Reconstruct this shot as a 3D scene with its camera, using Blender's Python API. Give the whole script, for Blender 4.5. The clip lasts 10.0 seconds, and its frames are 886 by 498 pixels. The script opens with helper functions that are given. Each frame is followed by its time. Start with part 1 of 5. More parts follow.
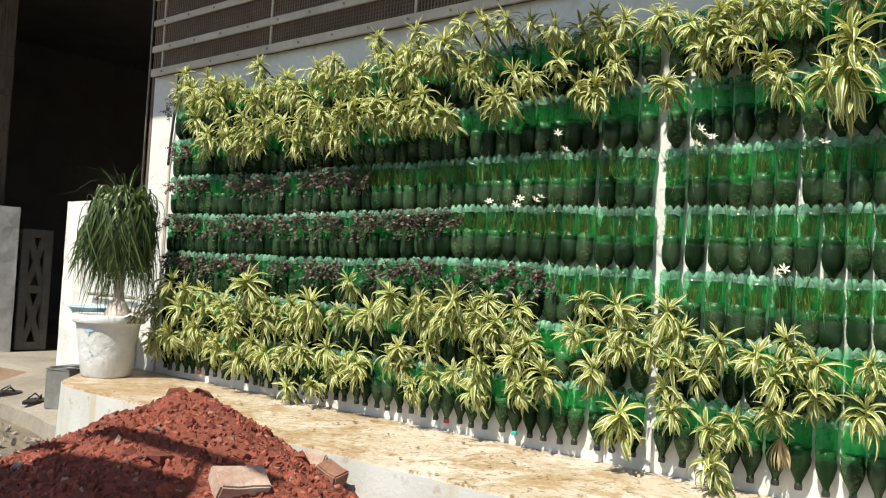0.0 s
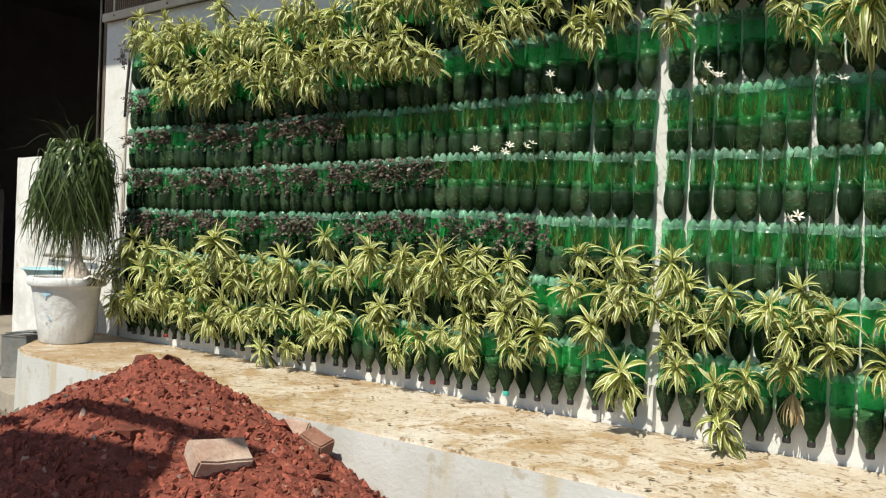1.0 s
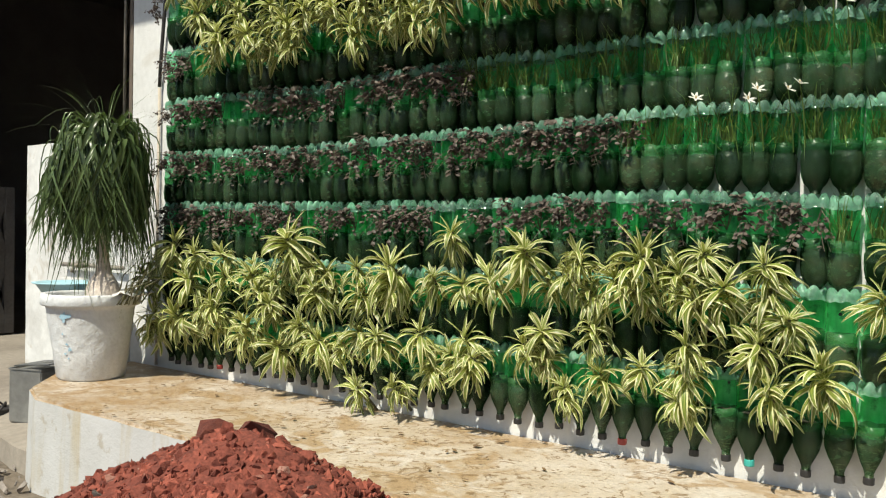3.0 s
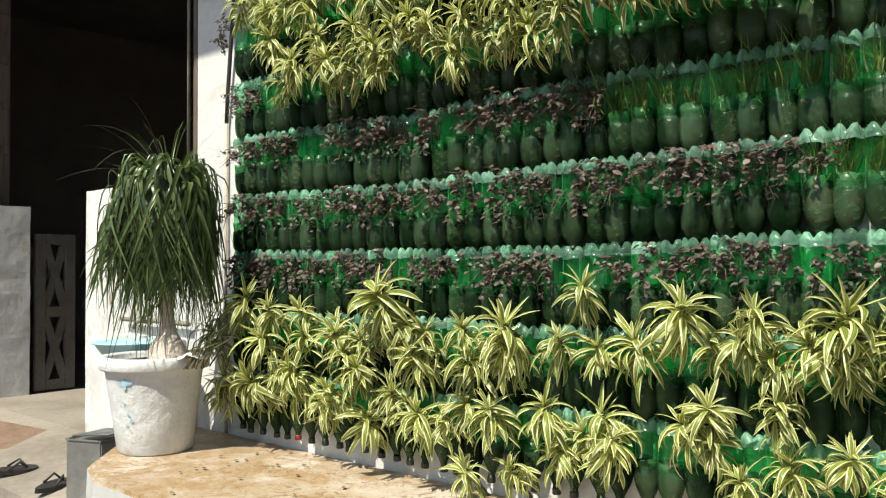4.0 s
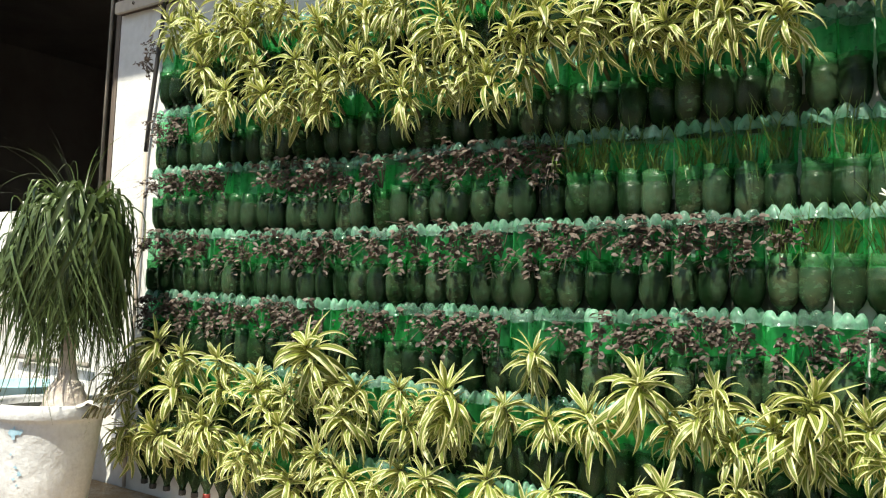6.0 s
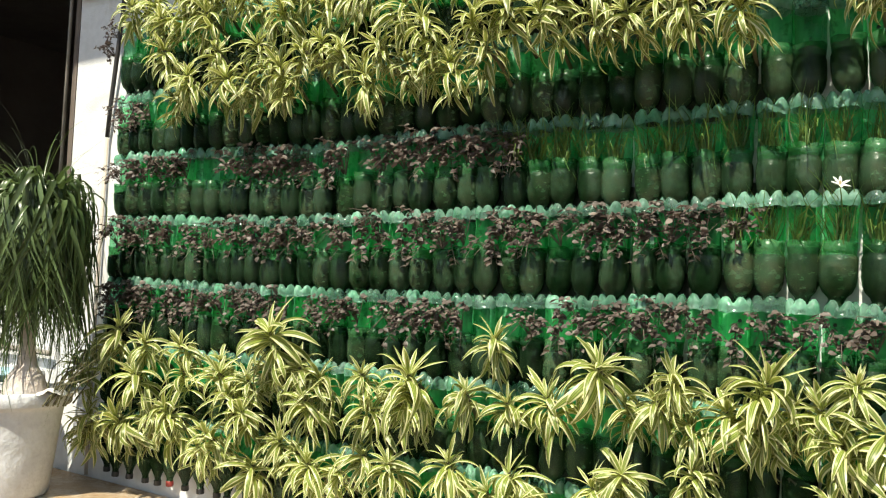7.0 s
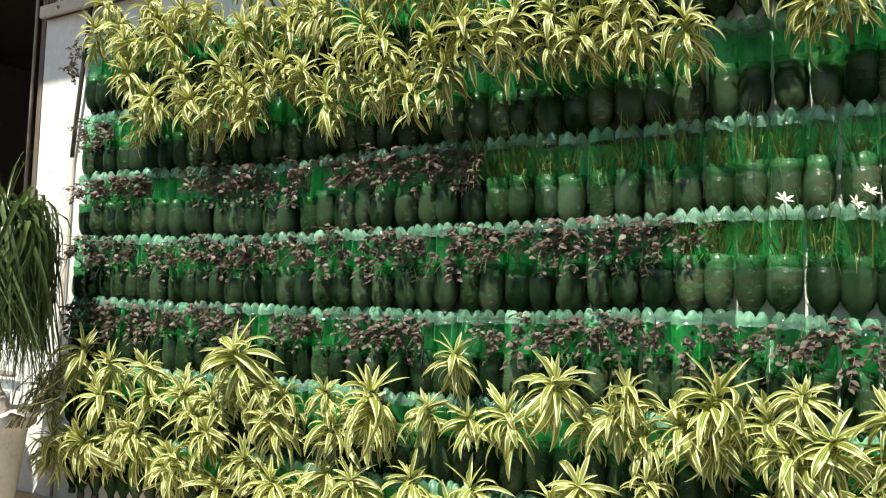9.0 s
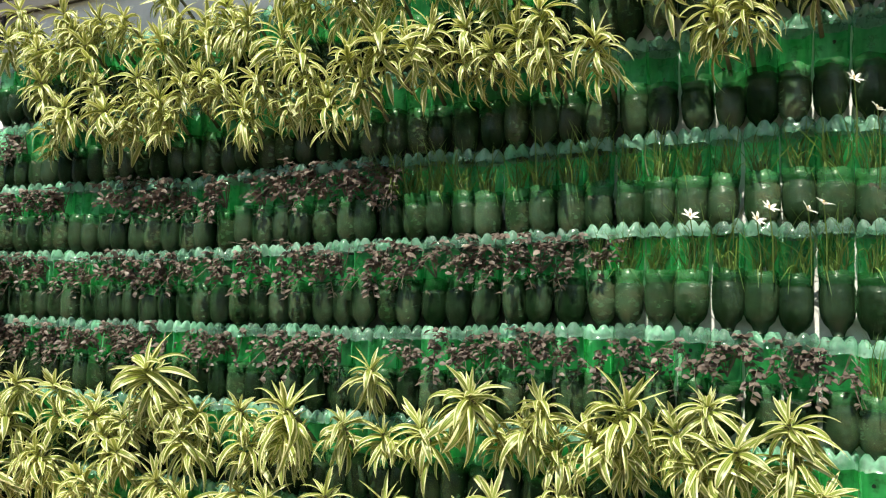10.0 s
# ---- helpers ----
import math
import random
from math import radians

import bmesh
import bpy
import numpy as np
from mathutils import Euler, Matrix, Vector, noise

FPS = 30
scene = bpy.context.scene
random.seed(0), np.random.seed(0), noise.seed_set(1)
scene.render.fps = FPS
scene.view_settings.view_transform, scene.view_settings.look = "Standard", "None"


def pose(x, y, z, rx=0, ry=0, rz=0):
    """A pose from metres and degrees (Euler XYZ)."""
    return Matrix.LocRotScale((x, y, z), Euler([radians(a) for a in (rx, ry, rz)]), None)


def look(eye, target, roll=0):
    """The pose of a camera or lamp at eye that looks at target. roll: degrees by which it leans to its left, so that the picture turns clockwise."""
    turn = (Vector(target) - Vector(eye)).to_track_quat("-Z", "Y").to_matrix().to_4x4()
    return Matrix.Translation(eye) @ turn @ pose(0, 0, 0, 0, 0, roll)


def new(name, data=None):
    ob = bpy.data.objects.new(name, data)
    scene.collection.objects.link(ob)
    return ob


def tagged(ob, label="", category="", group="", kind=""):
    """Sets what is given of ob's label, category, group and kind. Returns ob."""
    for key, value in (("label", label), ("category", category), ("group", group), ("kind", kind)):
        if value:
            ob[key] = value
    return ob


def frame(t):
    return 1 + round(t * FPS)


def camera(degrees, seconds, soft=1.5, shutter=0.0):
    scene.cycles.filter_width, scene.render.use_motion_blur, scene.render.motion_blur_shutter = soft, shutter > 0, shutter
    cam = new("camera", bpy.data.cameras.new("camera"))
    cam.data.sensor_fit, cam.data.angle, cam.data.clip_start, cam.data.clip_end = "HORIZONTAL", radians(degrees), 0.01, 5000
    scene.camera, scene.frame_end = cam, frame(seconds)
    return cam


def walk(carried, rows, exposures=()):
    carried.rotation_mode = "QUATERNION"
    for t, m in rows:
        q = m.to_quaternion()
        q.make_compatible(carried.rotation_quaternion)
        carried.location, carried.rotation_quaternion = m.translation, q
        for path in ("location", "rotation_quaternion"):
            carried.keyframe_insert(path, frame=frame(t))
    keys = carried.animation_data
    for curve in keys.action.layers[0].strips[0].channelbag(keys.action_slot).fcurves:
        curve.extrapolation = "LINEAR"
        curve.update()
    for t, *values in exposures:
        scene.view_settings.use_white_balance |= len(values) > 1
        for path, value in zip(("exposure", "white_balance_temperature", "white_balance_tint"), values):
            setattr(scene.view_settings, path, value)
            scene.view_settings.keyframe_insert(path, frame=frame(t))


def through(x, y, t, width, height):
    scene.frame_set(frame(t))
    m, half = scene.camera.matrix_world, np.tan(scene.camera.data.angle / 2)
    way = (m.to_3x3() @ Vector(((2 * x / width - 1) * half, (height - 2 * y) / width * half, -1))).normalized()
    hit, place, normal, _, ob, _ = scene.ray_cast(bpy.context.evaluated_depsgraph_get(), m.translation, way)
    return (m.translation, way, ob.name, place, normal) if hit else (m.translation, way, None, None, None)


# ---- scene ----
cam = camera(54.3, 10.0, soft=1.2)
PATH = [
    (0, (1.952, -3.811, 1.289), (0.656, -2.29, 1.366), 3.2),
    (0.5, (1.87, -3.768, 1.275), (0.593, -2.228, 1.281), 3.0),
    (1, (1.679, -3.666, 1.28), (0.454, -2.085, 1.256), 2.2),
    (1.5, (1.352, -3.516, 1.306), (0.173, -1.9, 1.294), 1.6),
    (2, (1.005, -3.37, 1.286), (-0.146, -1.736, 1.216), 0.7),
    (2.5, (0.664, -3.138, 1.255), (-0.539, -1.544, 1.156), 0.6),
    (2.7, (0.516, -3.042, 1.256), (-0.718, -1.469, 1.186), 1.1),
    (3.8, (-0.165, -2.699, 1.309), (-1.477, -1.191, 1.327), -0.3),
    (4, (-0.259, -2.624, 1.333), (-1.611, -1.15, 1.374), -0.2),
    (4.5, (-0.379, -2.524, 1.378), (-1.813, -1.131, 1.42), -0.2),
    (5, (-0.465, -2.552, 1.397), (-1.805, -1.07, 1.488), 1.1),
    (5.5, (-0.5, -2.56, 1.412), (-1.733, -0.991, 1.542), 2.1),
    (6, (-0.489, -2.581, 1.406), (-1.665, -0.968, 1.535), 2.5),
    (7.5, (-0.444, -2.568, 1.4), (-1.555, -0.908, 1.5), 2.4),
    (8, (-0.416, -2.553, 1.39), (-1.53, -0.894, 1.494), 2.5),
    (8.5, (-0.392, -2.574, 1.403), (-1.47, -0.893, 1.529), 1.9),
    (9, (-0.394, -2.583, 1.407), (-1.467, -0.901, 1.549), 1.8),
    (9.5, (-0.389, -2.583, 1.401), (-1.435, -0.888, 1.586), 1.2),
    (10, (-0.34, -2.545, 1.384), (-1.286, -0.794, 1.584), 1.7),
]
walk(cam, [(t, look(eye, target, roll)) for t, eye, target, roll in PATH], exposures=[(0, 0.72, 6600, 5), (1.0, 0.48, 6600, 5), (1.5, 0.52, 6600, 5), (2.5, 0.39, 6600, 5), (4.0, 0.70, 6600, 5), (5.5, 0.90, 6700, 5), (8, 0.93, 6700, 5), (10, 1.0, 6700, 5)])

# ---- light ----
SUN_DIR = Vector((0.08, -1.0, 1.45)).normalized()
world = bpy.data.worlds.new("sky")
scene.world = world
world.use_nodes = True
wn = world.node_tree.nodes
sky = wn.new("ShaderNodeTexSky")
sky.sky_type = "NISHITA"
sky.sun_disc = False
sky.sun_elevation = math.asin(SUN_DIR.z)
sky.sun_rotation = math.atan2(SUN_DIR.x, SUN_DIR.y)
wn["Background"].inputs["Strength"].default_value = 0.08
world.node_tree.links.new(sky.outputs[0], wn["Background"].inputs["Color"])
sun = new("sun", bpy.data.lights.new("sun", "SUN"))
sun.data.energy = 4.6
sun.data.angle = radians(0.5)
sun.data.color = (1.0, 0.93, 0.79)
sun.matrix_world = look(SUN_DIR * 20, (0, 0, 0))


# ---- materials ----
def material(name):
    m = bpy.data.materials.new(name)
    m.use_nodes = True
    nt = m.node_tree
    return m, nt, nt.nodes["Principled BSDF"]


def add_node(nt, kind, **values):
    n = nt.nodes.new(kind)
    for key, value in values.items():
        n.inputs[key].default_value = value
    return n


def noise_ramp(nt, scale, stops, detail=6.0, rough=0.6, coord="Object", stretch=None, distortion=0.0):
    """Noise through a colour ramp; stops are (position, colour)."""
    tc = nt.nodes.new("ShaderNodeTexCoord")
    src = tc.outputs[coord]
    if stretch:
        mp = nt.nodes.new("ShaderNodeMapping")
        mp.inputs["Scale"].default_value = stretch
        nt.links.new(src, mp.inputs[0])
        src = mp.outputs[0]
    n = add_node(nt, "ShaderNodeTexNoise", Scale=scale, Detail=detail, Roughness=rough, Distortion=distortion)
    nt.links.new(src, n.inputs["Vector"])
    r = nt.nodes.new("ShaderNodeValToRGB")
    el = r.color_ramp.elements
    while len(el) < len(stops):
        el.new(0.5)
    for e, (p, c) in zip(el, stops):
        e.position, e.color = p, (*c, 1) if len(c) == 3 else c
    nt.links.new(n.outputs["Fac"], r.inputs[0])
    return r.outputs[0], n.outputs["Fac"]


def mix(nt, a, b, fac, mode="MIX"):
    m = nt.nodes.new("ShaderNodeMix")
    m.data_type, m.blend_type = "RGBA", mode
    for socket, v in ((m.inputs[0], fac), (m.inputs[6], a), (m.inputs[7], b)):
        if isinstance(v, bpy.types.NodeSocket):
            nt.links.new(v, socket)
        else:
            socket.default_value = v if isinstance(v, float) else (*v, 1)
    return m.outputs[2]


def bump(nt, shader, height, strength, distance=0.01):
    b = add_node(nt, "ShaderNodeBump", Strength=strength, Distance=distance)
    nt.links.new(height, b.inputs["Height"])
    nt.links.new(b.outputs[0], shader.inputs["Normal"])


def random_tint(nt, colour, dark, light):
    """Varies a colour's brightness from object to object."""
    info = nt.nodes.new("ShaderNodeObjectInfo")
    mr = add_node(nt, "ShaderNodeMapRange")
    mr.inputs[3].default_value, mr.inputs[4].default_value = dark, light
    nt.links.new(info.outputs["Random"], mr.inputs[0])
    hsv = nt.nodes.new("ShaderNodeHueSaturation")
    nt.links.new(colour, hsv.inputs["Color"])
    nt.links.new(mr.outputs[0], hsv.inputs["Value"])
    return hsv.outputs[0]


def surface(name, scale, stops, rough=0.8, fine=None, bump_scale=60, bump_strength=0.3, metallic=0.0, coord="Object", stains=None, tint=None, stretch=None, detail=6.0, grit=0.6):
    m, nt, p = material(name)
    col, _ = noise_ramp(nt, scale, stops, coord=coord, stretch=stretch, detail=detail, rough=grit)
    if fine:
        fc, _ = noise_ramp(nt, fine[0], [(0.3, (fine[1],) * 3), (0.7, (1, 1, 1))], coord=coord)
        col = mix(nt, col, fc, 1.0, "MULTIPLY")
    if stains:
        sc, thr, colour, amount = stains
        mask, _ = noise_ramp(nt, sc, [(thr, (0, 0, 0)), (min(thr + 0.12, 1), (amount,) * 3)], coord=coord, distortion=0.6)
        col = mix(nt, col, colour, mask)
    if tint:
        col = random_tint(nt, col, *tint)
    nt.links.new(col, p.inputs["Base Color"])
    p.inputs["Roughness"].default_value = rough
    p.inputs["Metallic"].default_value = metallic
    _, h = noise_ramp(nt, bump_scale, [(0, (0, 0, 0)), (1, (1, 1, 1))], detail=8, coord=coord)
    bump(nt, p, h, bump_strength)
    return m


def leafless_chips():
    """Small red chips, each its own shade."""
    m, nt, p = material("red_stone_chips")
    g = nt.nodes.new("ShaderNodeNewGeometry")
    r = nt.nodes.new("ShaderNodeValToRGB")
    r.color_ramp.elements[0].color, r.color_ramp.elements[1].color = (0.135, 0.033, 0.023, 1), (0.38, 0.11, 0.072, 1)
    e = r.color_ramp.elements.new(0.95)
    e.color = (0.40, 0.11, 0.072, 1)
    r.color_ramp.elements[2].color = (0.38, 0.27, 0.22, 1)
    nt.links.new(g.outputs["Random Per Island"], r.inputs[0])
    grain, h = noise_ramp(nt, 90, [(0.3, (0.6, 0.6, 0.6)), (0.7, (1, 1, 1))])
    nt.links.new(mix(nt, r.outputs[0], grain, 1.0, "MULTIPLY"), p.inputs["Base Color"])
    p.inputs["Roughness"].default_value = 0.95
    bump(nt, p, h, 0.6)
    return m


M_WALL = surface("white_plaster", 1.6, [(0.3, (0.58, 0.585, 0.585)), (0.6, (0.68, 0.685, 0.695))], 0.85, (25, 0.88), 90, 0.3, stains=(2.6, 0.58, (0.42, 0.38, 0.32), 0.6))
M_PIER = surface("peeling_limewash", 2.2, [(0.3, (0.54, 0.54, 0.54)), (0.6, (0.70, 0.71, 0.72))], 0.9, (14, 0.82), 17, 0.45, stains=(5, 0.56, (0.42, 0.38, 0.33), 0.8))


def ledge_top():
    """Cream cement with ochre water stains, dark drip marks and a wet brown end by the pot."""
    m, nt, p = material("stained_cement_screed")
    col, _ = noise_ramp(nt, 2.2, [(0.30, (0.44, 0.345, 0.24)), (0.46, (0.56, 0.475, 0.375)), (0.62, (0.65, 0.59, 0.525))], detail=8)
    ochre, _ = noise_ramp(nt, 3.1, [(0.49, (0, 0, 0)), (0.58, (0.8, 0.8, 0.8))], detail=12, rough=0.68, distortion=1.2)
    col = mix(nt, col, (0.40, 0.27, 0.14), ochre)
    marks, _ = noise_ramp(nt, 13, [(0.56, (0, 0, 0)), (0.60, (0.85, 0.85, 0.85))], detail=10, rough=0.62, distortion=2.2)
    col = mix(nt, col, (0.25, 0.165, 0.085), marks)
    chalk, _ = noise_ramp(nt, 6, [(0.56, (0, 0, 0)), (0.66, (0.7, 0.7, 0.7))], detail=9, distortion=1.0)
    col = mix(nt, col, (0.70, 0.655, 0.60), chalk)
    tc = nt.nodes.new("ShaderNodeTexCoord")
    sep = nt.nodes.new("ShaderNodeSeparateXYZ")
    nt.links.new(tc.outputs["Object"], sep.inputs[0])
    wet = add_node(nt, "ShaderNodeMapRange")
    for k, v in ((1, -3.9), (2, -1.9), (3, 1.0), (4, 0.0)):
        wet.inputs[k].default_value = v
    nt.links.new(sep.outputs["X"], wet.inputs[0])
    damp, _ = noise_ramp(nt, 4.5, [(0.36, (0, 0, 0)), (0.56, (0.8, 0.8, 0.8))], detail=10, distortion=0.8)
    col = mix(nt, col, mix(nt, col, (0.34, 0.215, 0.10), damp), wet.outputs[0])
    grain, h = noise_ramp(nt, 70, [(0.3, (0.74, 0.74, 0.74)), (0.7, (1, 1, 1))], detail=8)
    nt.links.new(mix(nt, col, grain, 1.0, "MULTIPLY"), p.inputs["Base Color"])
    p.inputs["Roughness"].default_value = 0.5
    bump(nt, p, h, 0.4)
    return m


def ledge_face():
    """White limewash with brown and greenish drips running down it."""
    m, nt, p = material("dripped_limewash")
    col, _ = noise_ramp(nt, 2.0, [(0.3, (0.40, 0.40, 0.395)), (0.6, (0.50, 0.505, 0.515))])
    drips, _ = noise_ramp(nt, 8, [(0.55, (0, 0, 0)), (0.70, (0.75, 0.75, 0.75))], stretch=(1, 1, 0.10), detail=8)
    col = mix(nt, col, (0.40, 0.34, 0.23), drips)
    dirt, _ = noise_ramp(nt, 9, [(0.60, (0, 0, 0)), (0.66, (0.7, 0.7, 0.7))], detail=10)
    col = mix(nt, col, (0.34, 0.30, 0.24), dirt)
    _, h = noise_ramp(nt, 50, [(0, (0, 0, 0)), (1, (1, 1, 1))], detail=8)
    nt.links.new(col, p.inputs["Base Color"])
    p.inputs["Roughness"].default_value = 0.85
    bump(nt, p, h, 0.35)
    return m


M_LEDGE_TOP = ledge_top()
M_LEDGE_FACE = ledge_face()
M_POT = surface("whitewashed_cement", 5, [(0.3, (0.55, 0.56, 0.58)), (0.6, (0.68, 0.70, 0.73))], 0.85, (45, 0.86), 22, 0.8, stains=(7, 0.64, (0.50, 0.45, 0.38), 0.6))
M_SOIL = surface("damp_potting_soil", 16, [(0.3, (0.025, 0.026, 0.016)), (0.7, (0.078, 0.078, 0.048))], 0.95, (60, 0.7), 90, 0.3, tint=(0.4, 1.4), stretch=(1, 1, 3))
M_RED = surface("red_sandstone_rubble", 6, [(0.25, (0.16, 0.040, 0.028)), (0.5, (0.27, 0.068, 0.045)), (0.75, (0.38, 0.115, 0.078))], 0.95, (80, 0.6), 90, 0.7, tint=(0.55, 1.5), coord="Object")
M_REDCHIP = leafless_chips()
M_REDSOIL = surface("red_crushed_earth", 14, [(0.3, (0.15, 0.040, 0.028)), (0.6, (0.28, 0.075, 0.05))], 0.98, (90, 0.45), 42, 1.0)
M_GREYSTONE = surface("grey_rubble_stone", 8, [(0.3, (0.16, 0.14, 0.125)), (0.7, (0.36, 0.32, 0.29))], 0.92, (60, 0.7), 70, 0.5, tint=(0.6, 1.2))
M_BRICK = surface("mortared_pinkish_brick", 9, [(0.3, (0.34, 0.20, 0.155)), (0.6, (0.52, 0.40, 0.34))], 0.92, (60, 0.75), 60, 0.6)
M_BRICKRED = surface("dull_red_brick", 8, [(0.3, (0.20, 0.085, 0.06)), (0.7, (0.36, 0.20, 0.15))], 0.92, (60, 0.7), 60, 0.6)
M_GROUND = surface("dusty_earth", 1.8, [(0.3, (0.09, 0.072, 0.052)), (0.6, (0.22, 0.18, 0.14))], 0.95, (30, 0.6), 35, 0.9)
M_SLAB = surface("worn_dusty_concrete", 1.4, [(0.3, (0.20, 0.172, 0.145)), (0.6, (0.31, 0.275, 0.235))], 0.9, (24, 0.75), 50, 0.35, stains=(3, 0.6, (0.25, 0.21, 0.17), 0.7))
M_WOOD = surface("weathered_dark_wood", 6, [(0.3, (0.055, 0.042, 0.035)), (0.7, (0.17, 0.135, 0.11))], 0.8, None, 60, 0.4, stretch=(6, 6, 0.5))
# near-black colour that paints the shade between the western bottles
M_GAP_SHADE = surface("bottle_gap_shade", 6, [(0.3, (0.022, 0.026, 0.02)), (0.7, (0.05, 0.055, 0.042))], 0.85, None, 60, 0.4, stretch=(0.5, 6, 6))
M_GATEWOOD = surface("faded_grey_gate_wood", 5, [(0.3, (0.09, 0.08, 0.075)), (0.7, (0.15, 0.14, 0.13))], 0.85, (40, 0.8), 60, 0.3)
M_INSIDE = surface("dusty_grey_interior", 1.5, [(0.3, (0.25, 0.23, 0.215)), (0.7, (0.36, 0.335, 0.31))], 0.95, None, 20, 0.2)
M_SLAT = surface("dusty_cream_metal", 3, [(0.3, (0.42, 0.37, 0.31)), (0.7, (0.56, 0.50, 0.43))], 0.6, (30, 0.85), 60, 0.15)
M_MESH = surface("rusty_brown_wire", 5, [(0.3, (0.12, 0.085, 0.06)), (0.7, (0.20, 0.145, 0.105))], 0.7, None, 60, 0.2)
# one very dark brown for the sheets behind the mesh and window bars
M_DARKBACK = surface("dark_brown_backing", 3, [(0.3, (0.055, 0.038, 0.028)), (0.7, (0.09, 0.065, 0.05))], 0.9, None, 40, 0.2)
M_SCREW = surface("dark_screw_metal", 20, [(0.3, (0.05, 0.045, 0.04)), (0.7, (0.09, 0.08, 0.07))], 0.5, None, 60, 0.1, metallic=0.6)
M_TIN = surface("dull_galvanised_tin", 5, [(0.3, (0.28, 0.28, 0.275)), (0.7, (0.42, 0.42, 0.41))], 0.45, (30, 0.8), 40, 0.15, metallic=0.7)
M_LID = surface("dark_zinc_sheet", 7, [(0.3, (0.085, 0.09, 0.095)), (0.7, (0.15, 0.16, 0.165))], 0.4, (30, 0.8), 40, 0.2, metallic=0.4)
M_OLDTIN = surface("dusty_brown_tin", 6, [(0.3, (0.22, 0.185, 0.15)), (0.7, (0.36, 0.32, 0.27))], 0.7, (30, 0.8), 40, 0.2)
M_BLUE = surface("pale_blue_plastic", 4, [(0.3, (0.30, 0.52, 0.62)), (0.7, (0.38, 0.60, 0.69))], 0.4, None, 40, 0.05)
M_BLUEPAINT = surface("blue_paint_splash", 20, [(0.3, (0.22, 0.42, 0.58)), (0.7, (0.48, 0.62, 0.70))], 0.7, None, 60, 0.2)
M_SHEET = surface("crumpled_white_plastic", 18, [(0.3, (0.62, 0.60, 0.58)), (0.7, (0.80, 0.78, 0.76))], 0.3, None, 30, 0.6)
M_CAUDEX = surface("chalky_palm_caudex", 9, [(0.3, (0.52, 0.43, 0.37)), (0.7, (0.78, 0.71, 0.65))], 0.85, (40, 0.7), 40, 0.8)
M_BARK = surface("grey_green_stem", 20, [(0.3, (0.07, 0.065, 0.035)), (0.7, (0.16, 0.15, 0.08))], 0.85, None, 60, 0.4)
M_MAT = surface("brown_coir_mat", 6, [(0.3, (0.20, 0.125, 0.085)), (0.7, (0.32, 0.215, 0.155))], 0.98, (70, 0.6), 150, 0.9)
M_RUBBER = surface("black_rubber", 12, [(0.3, (0.012, 0.011, 0.011)), (0.7, (0.035, 0.03, 0.03))], 0.6, None, 60, 0.2)
M_PIPE = surface("dirty_grey_pipe", 8, [(0.3, (0.16, 0.14, 0.12)), (0.7, (0.32, 0.29, 0.25))], 0.6, None, 50, 0.2)
M_LITTER = surface("dry_dead_leaf", 20, [(0.3, (0.13, 0.08, 0.04)), (0.7, (0.26, 0.17, 0.09))], 0.9, None, 60, 0.3)
M_DRYLEAF = surface("withered_straw_leaf", 20, [(0.3, (0.32, 0.24, 0.12)), (0.7, (0.50, 0.40, 0.23))], 0.8, None, 60, 0.3)
CAP_COLOURS = {"white": (0.6, 0.6, 0.58), "teal": (0.05, 0.42, 0.38), "red": (0.30, 0.04, 0.035), "black": (0.02, 0.02, 0.022)}
M_CAPS = {k: surface(k + "_cap_plastic", 30, [(0.3, tuple(0.8 * v for v in c)), (0.7, c)], 0.4, None, 80, 0.1) for k, c in CAP_COLOURS.items()}


